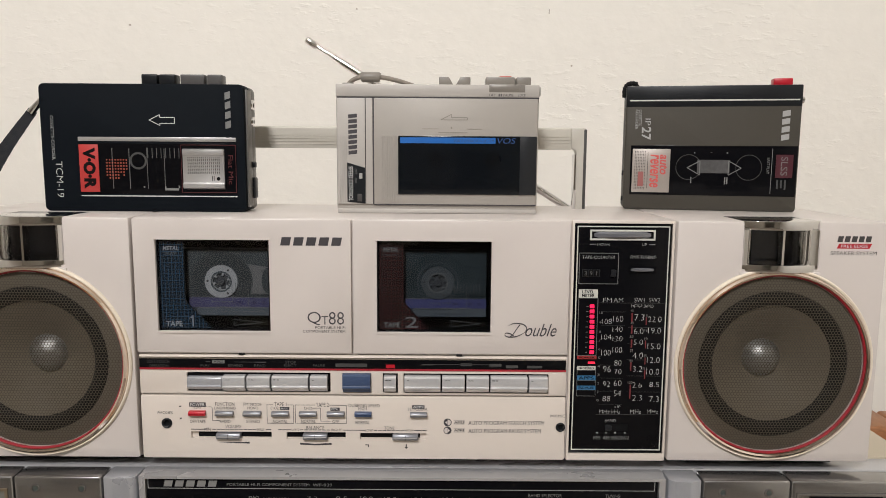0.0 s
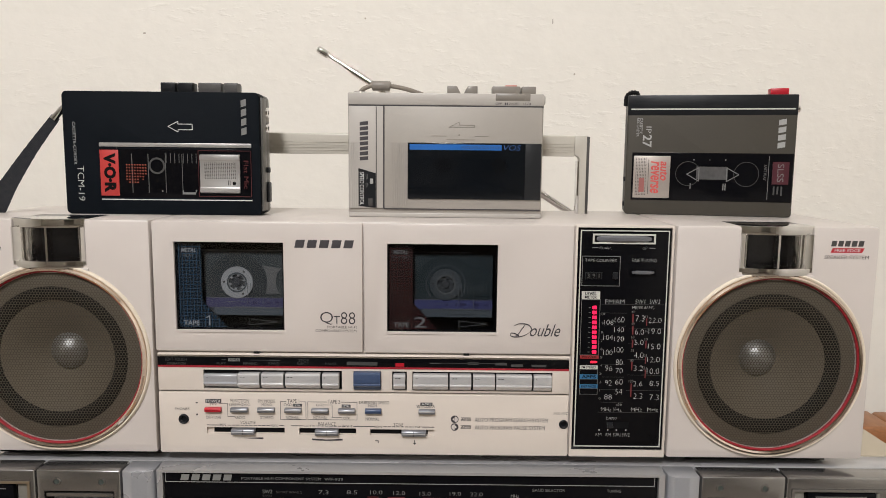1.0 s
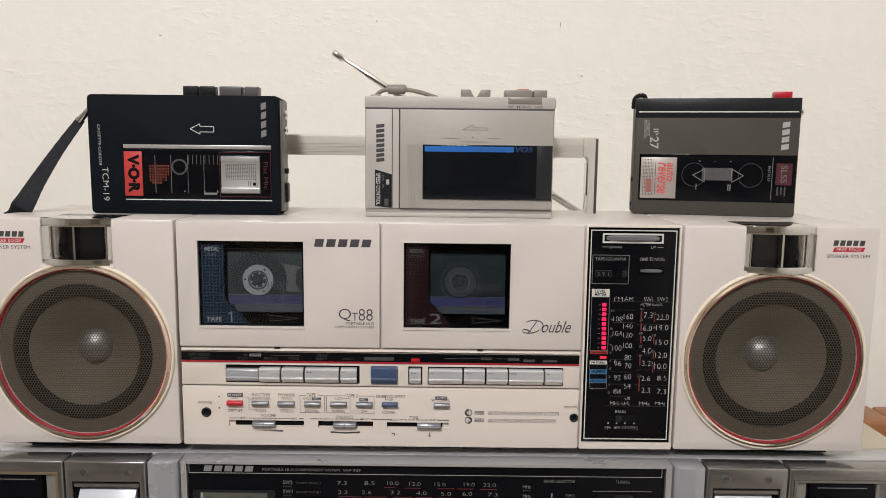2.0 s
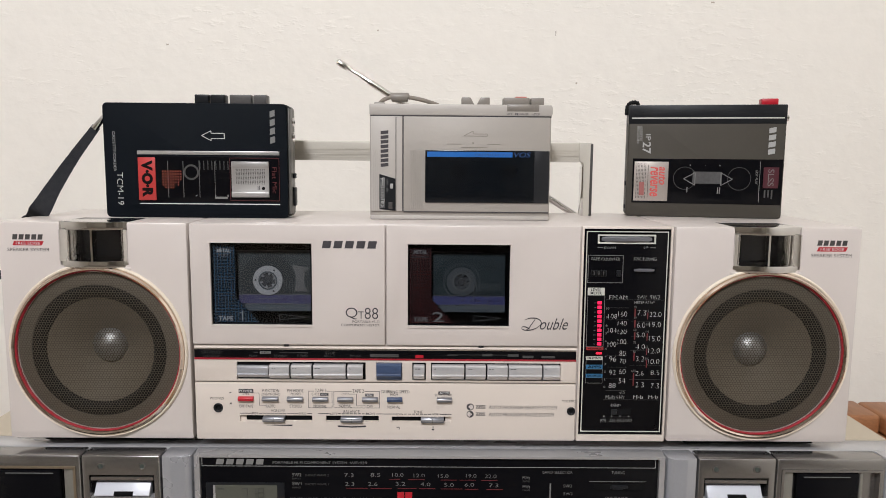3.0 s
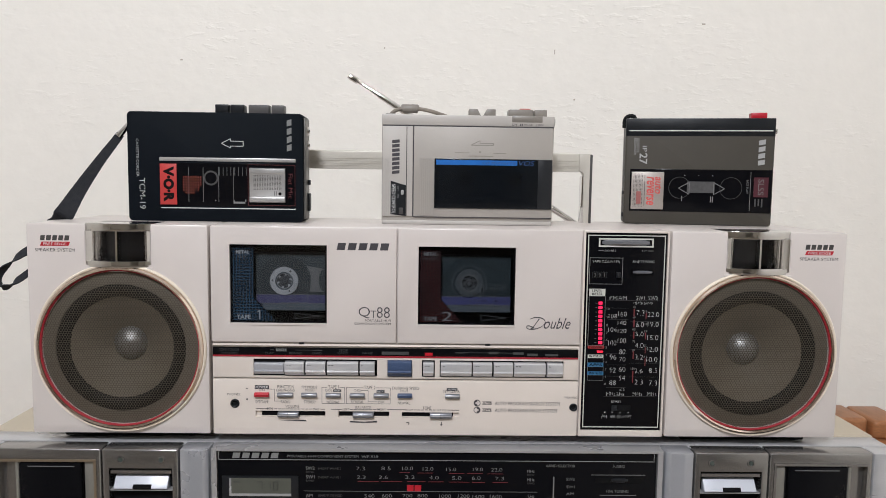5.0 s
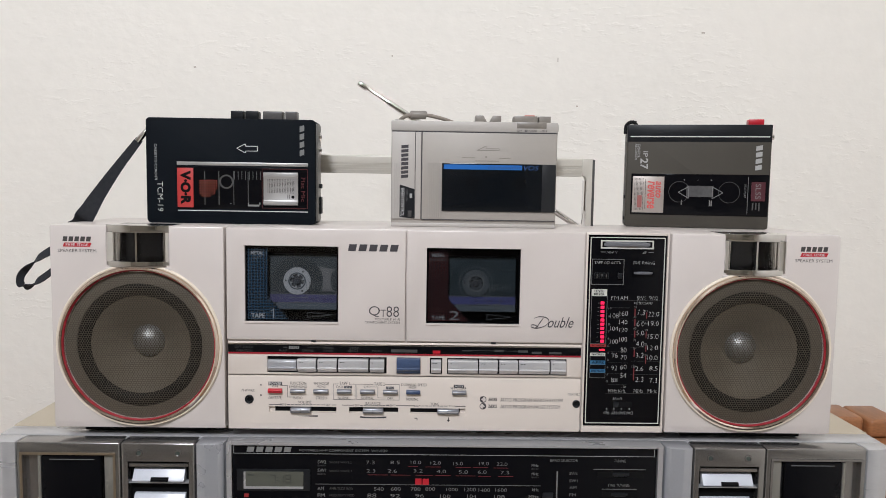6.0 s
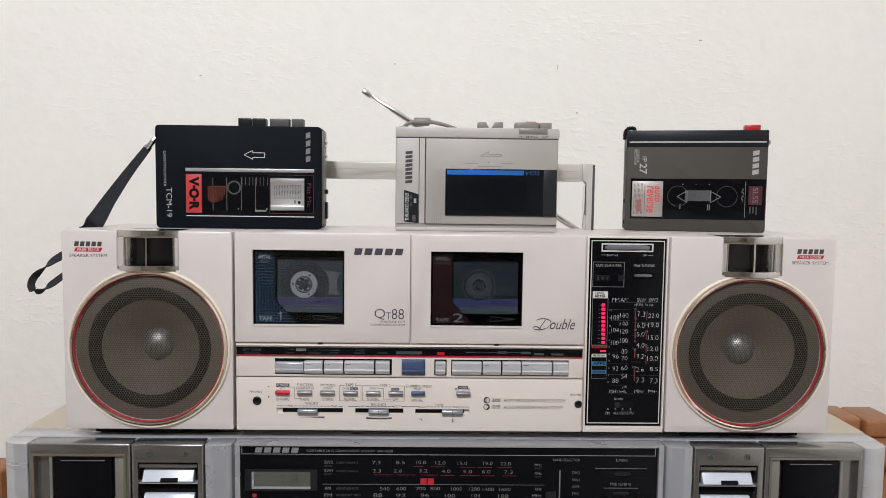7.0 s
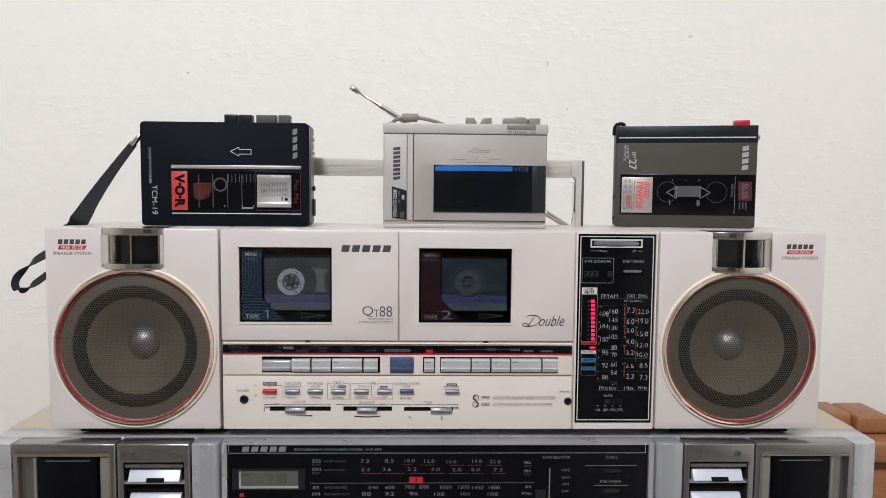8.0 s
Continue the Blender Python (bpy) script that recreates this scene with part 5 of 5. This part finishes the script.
pad = part("microphone_pad", prism(bmesh.new(), [(WP, 206.2), (WP - 2.2, 205.4), (WP - 2.2, 202), (WP - 1.5, 201.6), (WP - 1.5, 182.4), (WP - 2.2, 182), (WP - 2.2, 178.8), (WP, 178)], -155.6, -126.8, "x", 0.2), BRUSHED, win, "brushed silver microphone cover")
bm = bmesh.new()
for i in range(17):
    for j in range(12):
        bars(bm, [(-152.2 + i * 1.35, 188.6 + j * 1.0, -151.5 + i * 1.35, 189.1 + j * 1.0)], WP - 1.5, 0.05)
part("sound_holes", bm, GREYINK, pad)
part("pad_marks", bars(bmesh.new(), [(-135.5, 184, -135, 187.4), (-134.3, 184, -133.8, 187.4)], WP - 1.5, 0.05), GREYINK, pad)
part("small_hole", lathe(bmesh.new(), [(0, WP - 1.55), (1.3, WP - 1.55), (1.3, WP - 1.4)], -131, 185.4, 14), SOOT, pad)
lettering("Flat Mic", -124.4, 181.6, -121.0, 201.8, WP - 0.1, DIMRED, win, True)

# woven wrist strap of the black one
STRAP = material("black_woven_strap", (0.012, 0.013, 0.017), 0.8, vary=0.3, grain=1500, bump=0.6, coarse=300)


def ribbon(points, widths, ways, thick=1.0):
    bm = bmesh.new()
    pts = smooth_path(points, 8)
    n = len(pts)
    rows = []
    for i, p in enumerate(pts):
        f = i / (n - 1) * (len(points) - 1)
        k = min(int(f), len(points) - 2)
        w = widths[k] + (widths[k + 1] - widths[k]) * (f - k)
        u = (Vector(ways[k]) * (1 - f + k) + Vector(ways[k + 1]) * (f - k))
        d = (pts[min(i + 1, n - 1)] - pts[max(i - 1, 0)]).normalized()
        u = (u - d * u.dot(d)).normalized()
        v = d.cross(u)
        e = 0.12 if i % 2 else 0.0
        rows.append([bm.verts.new(p + u * a * (w / 2 + e) + v * b * thick / 2) for a, b in ((-1, -1), (1, -1), (1, 1), (-1, 1))])
    for a, b in zip(rows, rows[1:]):
        for i in range(4):
            bm.faces.new((a[i], a[(i + 1) % 4], b[(i + 1) % 4], b[i]))
    bm.faces.new(rows[0])
    bm.faces.new(rows[-1])
    bmesh.ops.recalc_face_normals(bm, faces=bm.faces)
    return bm


side, flat = (1, 0.2, 0.45), (0.5, 1, 0)
pts = [(-261, 48, 232), (-279, 46, 208), (-295, 45, 185), (-307, 44, 166), (-316, 46, 160), (-322, 48, 148), (-332.5, 46, 139.5), (-346, 45, 131), (-360, 45, 118.5), (-363, 45, 109.5), (-358, 46, 105.5), (-346, 47, 112.5), (-333, 48, 122), (-318, 50, 130)]
wid = [6, 8, 11, 15, 14, 9, 8, 7, 6, 6, 6, 6, 6, 6]
part("wrist_strap", ribbon(pts, wid, [side, side, side, (1, 0.3, 0.2), (0.6, 1, 0.1), (0.6, 0.8, 0.5), (0.5, 0.3, 0.8), (0.5, 0.3, 0.8), (0.8, 0.5, 0.2), (0.9, 0.5, -0.2), (0.3, 0.6, -0.7), (-0.4, 0.4, 0.8), (-0.4, 0.4, 0.8), (-0.4, 0.4, 0.8)]), STRAP, black, "black woven wrist strap")
part("strap_clip", tube(bmesh.new(), [(-252.5, 52, 243), (-256, 50, 239), (-263, 48, 230)], [1.6, 2.2, 2.8]), CHROME, black, "chrome strap clip")

# beige one with a dark blue window
NB = material("champagne_silver_plastic", (0.345, 0.318, 0.285), 0.5, 0.1, vary=0.03, grain=1800, bump=0.05, coarse=40)
NLIGHT = material("pale_beige_plastic", (0.43, 0.402, 0.37), 0.48, 0.05, vary=0.03, grain=1800, coarse=40)
NWIN = material("navy_window", (0.0038, 0.0052, 0.0072), 0.15, vary=0.15, spec=0.3)
REELDARK = material("reel_hole", (0.0024, 0.003, 0.004), 0.25, spec=0.3)
NEND = material("navy_window_end", (0.018, 0.019, 0.021), 0.35, vary=0.15, spec=0.3)
NBTN = material("taupe_button", (0.21, 0.19, 0.165), 0.4, vary=0.06)
VIVID = material("vivid_blue_strip", (0.015, 0.12, 0.42), 0.4, vary=0.05)
y = 45.0
beige = thing("cassette_recorder", 21, 65, TOP, "beige silver pocket cassette recorder with dark window, on its side", "cassette recorder", "pocket recorders")
part("case", prism(bmesh.new(), rounded(-48.6, TOP + 1.5, 91.2, 250.4, 2.2), y + 1, y + 36, bev=0.8), NB, beige)
slab("base_rail", -48.4, y + 0.6, TOP, 91, y + 36.2, TOP + 3.2, NLIGHT, beige, 0.6)
slab("top_plate", -48.8, y, 242.3, 91.4, y + 36.4, 251.0, NLIGHT, beige, 0.8)
lid = slab("cassette_lid", -22.6, y - 0.3, 168.6, 90.4, y + 2, 241.6, NB, beige, 0.5)
column = slab("side_panel", -48.0, y - 0.2, 168.6, -23.4, y + 2, 241.6, NLIGHT, beige, 0.5)
YN = y - 0.3
slab("top_seam", -48, y - 0.2, 241.6, 91, y + 1.1, 242.3, INK, beige)
slab("lid_seam", -23.4, y - 0.1, 168.6, -22.6, y + 1.1, 241.6, INK, beige)
slab("base_seam", -22.6, y - 0.1, 167.9, 90.4, y + 1.1, 168.6, INK, beige)
slab("seam", -28.7, y - 0.35, 169, -28.1, y, 241.2, GREYINK, column)
bm = bmesh.new()
for i in range(4):
    box(bm, -47.0 + i * 1.5, y - 0.7, 168.8, -46.2 + i * 1.5, y, 215.6)
part("ribs", bm, NLIGHT, column)
bm = bmesh.new()
for i in range(7):
    box(bm, -17.4 + i * 1.6, y - 0.8, 169.6, -16.5 + i * 1.6, y - 0.2, 215.8)
part("ribs", bm, NB, lid)
window = slab("window", -5.8, YN - 1.1, 175.6, 90.2, YN + 1, 216, NWIN, lid, 0.5, "glossy dark navy window")
slab("window_end", 78.6, YN - 1.3, 175.8, 89.8, YN - 1.0, 215.8, NEND, window, 0.1)
slab("blue_strip", -4.4, YN - 1.3, 210.9, 61.5, YN - 1.1, 214.9, VIVID, window)
lettering("VOICE OPERATION SYSTEM", 32.5, 211.8, 60.5, 213.7, YN - 1.35, BLUEKEY, window)
lettering("VOS", 62.8, 211.0, 75.4, 214.8, YN - 1.2, material("dim_blue_print", (0.03, 0.09, 0.27), 0.5), window, bold=-0.005, lean=0.2)
for x in (20, 60):
    part("reel_shadow", lathe(bmesh.new(), [(0, YN - 1.12), (5.6, YN - 1.12)], x, 200, 28), REELDARK, window)
bm = bmesh.new()
arrow = [(23.6, 227.0), (31, 230.8), (31, 228.6), (42, 228.6), (42, 227.0)]
for (ax, az), (bx, bz) in zip(arrow, arrow[1:] + arrow[:1]):
    d = Vector((bx - ax, bz - az)).normalized() * 0.22
    prism(bm, [(ax - d.y, az + d.x), (bx - d.y, bz + d.x), (bx + d.y, bz - d.x), (ax + d.y, az - d.x)], YN - 0.12, YN)
bars(bm, [(11, 220.6, 22, 221.0), (42, 220.6, 52, 221.0), (22, 218, 42, 218.5), (30.5, 221, 31.6, 222.2)], YN)
part("printed_linework", bm, NBTN, lid)
emblem(-40.2, 202.6, -34.2, 231, 8, y - 0.2, INK, column, True)
speed = part("speed_plate", prism(bmesh.new(), [(-41.2, 197.4), (-28.8, 193.8), (-28.8, 168.9), (-41.2, 170.2)], y - 0.6, y), BLACK, column)
lettering("SPEED CONTROL", -40.3, 170.8, -37.2, 194.6, y - 0.7, PALE, speed, True)
lettering("OFF", -36.0, 189.2, -34.4, 193.2, y - 0.7, DIMPALE, speed, True)
lettering("ON", -36.0, 183.6, -34.4, 186.6, y - 0.7, DIMPALE, speed, True)
slab("speed_switch", -32.8, y - 1.6, 186.2, -30.6, y - 0.5, 190.0, MIDPALE, speed, 0.3)
slab("speed_dial", -34.2, y - 1.0, 170.4, -31, y - 0.5, 175.6, GREYINK, speed, 0.2)
slab("pause_recess", 56.6, y - 0.3, 245.8, 81.6, y + 2, 251.2, NBTN, beige, 0.6)
slab("pause_slide", 58, y - 0.6, 246.6, 78, y + 8, 250.8, NBTN, beige, 0.8)
for body, x0, x1 in (("OFF", 56.6, 61), ("PAUSE", 66.5, 73.4), ("LOCK", 76.6, 82.2)):
    lettering(body, x0, 243.2, x1, 244.8, y - 0.15, INK, beige)
for x0, x1, a, b in ((22.2, 32.6, 0, 3.5), (33.6, 44.2, 3.5, 0), (55, 75.2, 0, 0), (76.4, 86.6, 0, 0)):
    part("button", prism(bmesh.new(), [(x0, 250.8), (x1, 250.8), (x1 - b, 257.2), (x0 + a, 257.2)], y + 10, y + 24, bev=0.6), NBTN, beige)
slab("record_button", 64.5, y + 12, 257, 73, y + 20, 258.2, material("pale_red_mark", (0.5, 0.16, 0.12), 0.4), beige, 0.3)
marks("pause_mark", [(63.2, 243.2, 64.0, 244.8), (64.6, 243.2, 65.4, 244.8)], y - 0.05, INK, beige)
slab("end_knob", 91, y + 8, 244, 93.4, y + 20, 250.6, NLIGHT, beige, 1.0)
cord = smooth_path([(-44, 68, 251), (-40, 66, 255), (-33, 64, 257.4), (-20, 64, 257.4), (-8, 66, 255.4), (4, 70, 252)], 6)
CORD = material("taupe_cord", (0.23, 0.20, 0.165), 0.7, vary=0.1, bump=0.3)
cordp = part("wrist_cord", tube(bmesh.new(), cord, [1.6] * len(cord)), CORD, beige, "taupe wrist cord")
part("cord_sleeve", tube(bmesh.new(), [(-33.5, 64, 257.2), (-32.5, 64, 257.4), (-20.5, 64, 257.4), (-19.5, 64, 257.2)], [3.0, 3.6, 3.6, 3.0]), NBTN, cordp)
part("cord_anchor", box(bmesh.new(), -47, 62, 250.6, -38, 74, 253.4, 1.2), NBTN, cordp)

beige.location.y -= 0.004

# grey-brown one with a pink and silver badge
AB = material("grey_brown_metal", (0.064, 0.058, 0.048), 0.55, 0.15, vary=0.06, grain=2200, coarse=40, spec=0.15)
SILVERBADGE = material("silver_badge", (0.43, 0.385, 0.35), 0.38, 0.5, vary=0.05)
CORAL = material("coral_red_print", (0.58, 0.085, 0.075), 0.5, vary=0.05)
WINE = material("wine_red_plate", (0.06, 0.009, 0.016), 0.4, vary=0.1)
y = 84.0
brown = thing("cassette_recorder", 230, 103, TOP, "grey-brown metal pocket cassette recorder with a silver badge, on its side", "cassette recorder", "pocket recorders")
AX0, AX1, AT = 163.6, 292.4, 256.0
part("case", prism(bmesh.new(), rounded(AX0, TOP, AX1, AT - 0.4, 2.5), y, y + 16, bev=0.7), AB, brown)
part("rear_case", prism(bmesh.new(), rounded(AX0 - 0.6, TOP, AX1 + 0.4, AT - 0.6, 3), y + 16.4, y + 28, bev=0.7), SIDEGREY, brown)
slab("top_band", AX0 - 0.2, y - 0.2, 240.0, AX1 + 0.2, y + 15.5, AT, BLACK, brown, 0.8, "black top band")
slab("pale_rule", AX0 + 2.6, y - 0.4, 244.6, AX1 - 2, y, 245.6, PALEPLATE, brown)
slab("red_button", 272.4, y + 5, AT - 0.4, 286.2, y + 15, AT + 5.2, REDKEY, brown, 0.8)
win = slab("window", AX0 + 4.8, y - 0.4, 173.6, AX1 - 0.8, y + 1, 211.2, GLOSSBLACK, brown, 0.3, "gloss black window")
YA = y - 0.4
badge = slab("badge", 169.8, YA - 0.6, 175.4, 198.6, YA, 208.6, SILVERBADGE, win, 0.3, "silver badge with coral words")
lettering("auto", 190.8, 189.2, 196.6, 204.4, YA - 0.7, CORAL, badge, True, lean=0.2, bold=0.02)
lettering("reverse", 183.4, 179.2, 190.0, 204.4, YA - 0.7, CORAL, badge, True, lean=0.2, bold=0.02)
bm = bmesh.new()
for i in range(7):
    for j in range(26):
        bars(bm, [(171.6 + i * 1.25, 177.6 + j * 1.15, 172.2 + i * 1.25, 178.2 + j * 1.15)], YA - 0.6, 0.06)
part("dot_field", bm, GREYINK, badge)
slab("red_block", 174.4, YA - 0.75, 180, 178.6, YA - 0.6, 191.2, material("faded_coral", (0.30, 0.10, 0.09), 0.5), badge)
part("badge_line", bars(bmesh.new(), [(181.4, 178.4, 181.8, 206)], YA - 0.6, 0.06), GREYINK, badge)
for x in (212.5, 257):
    part("reel_ring", lathe(bmesh.new(), [(9.2, YA - 0.1), (9.6, YA - 0.1)], x, 195, 40), DIMMER, win)
slab("tape_view", 219, YA - 0.12, 190.6, 243, YA, 200.6, material("grey_tape", (0.07, 0.068, 0.068), 0.5, vary=0.3, grain=400), win)
for tri in (((211.6, 194.6), (221.0, 199.8), (221.0, 189.2)), ((251.6, 194.6), (242.2, 199.8), (242.2, 189.2))):
    bm = bmesh.new()
    for (ax, az), (bx, bz) in zip(tri, tri[1:] + tri[:1]):
        d = Vector((bx - ax, bz - az)).normalized() * 0.3
        prism(bm, [(ax - d.y, az + d.x), (bx - d.y, bz + d.x), (bx + d.y, bz - d.x), (ax + d.y, az - d.x)], YA - 0.2, YA - 0.12)
    part("arrow_outline", bm, DIMPALE, win)
part("printed_linework", bars(bmesh.new(), [(216.2, 205.4, 217.2, 206.4), (240.4, 205.4, 241.4, 206.4), (228.6, 205.6, 229.2, 206.2), (214.4, 183, 215.2, 187.6), (239.6, 182.4, 240.4, 187.6), (241.2, 182.4, 242, 187.6), (273.3, 175.6, 273.7, 209.4)], YA, 0.1), DIMPALE, win)
wine = slab("wine_plate", 276.4, YA - 0.3, 187.6, 288.6, YA, 204.8, WINE, win)
lettering("SLSS", 280.0, 189.4, 284.8, 203.2, YA - 0.4, DIMPALE, wine, True)
lettering("FAST PLAY", 270.0, 190.4, 272.0, 202.4, YA - 0.1, DIMPALE, win, True)
part("small_print", bars(bmesh.new(), [(277.6, 179.4, 278.8, 186), (280.4, 180, 281.6, 186), (283.2, 178.8, 284.4, 186)], YA, 0.1), DIMMER, win)
emblem(279.0, 214.8, 284.6, 238, 4, y, MIDPALE, brown, True)
lettering("27", 176.0, 215.4, 183.2, 225.2, y - 0.1, MIDPALE, brown, True, bold=0.02)
lettering("IP", 178.6, 226.4, 182.6, 231.6, y - 0.1, MIDPALE, brown, True)
lettering("CASSETTE", 173.4, 226.0, 175.6, 238.2, y - 0.1, MIDPALE, brown, True)
lettering("RECORDER", 171.0, 223.6, 173.0, 238.2, y - 0.1, MIDPALE, brown, True)
bm = lathe(bmesh.new(), [(0, -3.4), (2.2, -3.4), (2.6, -2.8), (2.6, 0.6), (0, 0.6)], 0, 0, 18)
bmesh.ops.rotate(bm, cent=(0, 0, 0), matrix=Matrix.Rotation(radians(90), 3, "Z"), verts=bm.verts)
bmesh.ops.translate(bm, vec=(AX1 + 0.2, y + 9, 245.4), verts=bm.verts)
part("plug", bm, CHROME, brown)
loop = smooth_path([(AX0 - 1.5, y + 8, 248), (AX0 - 1.2, y + 8, 255), (AX0 + 2, y + 8, 258.4), (AX0 + 7, y + 8, 258.2), (AX0 + 8, y + 8, 254)], 5)
part("strap_knot", tube(bmesh.new(), loop, [1.6 + 0.4 * (i % 2) for i in range(len(loop))], 8), RUBBER, brown, "black cord knot")
for z in (188, 168):
    slab("side_screw", AX0 - 1.4, y + 6, z, AX0 + 0.4, y + 10, z + 4, BLACK, brown, 0.6)
brown.location, brown.scale = (0.2332, 0.1057, B + TOP / 1000), (0.974, 1.0, 1.0)
brown.rotation_euler = (0, 0, radians(-11.5))

# fine print too small to count
for ob in scene.objects:
    if ob.name.split(".")[0] in ("printed_linework", "sound_holes", "dot_field", "printed_dots", "printed_grid", "printed_lines", "printed_scale", "switch_marks", "dial_rules", "printed_boxes", "ribs", "label_marks", "small_print", "band_dots"):
        tagged(ob, kind="stuff")
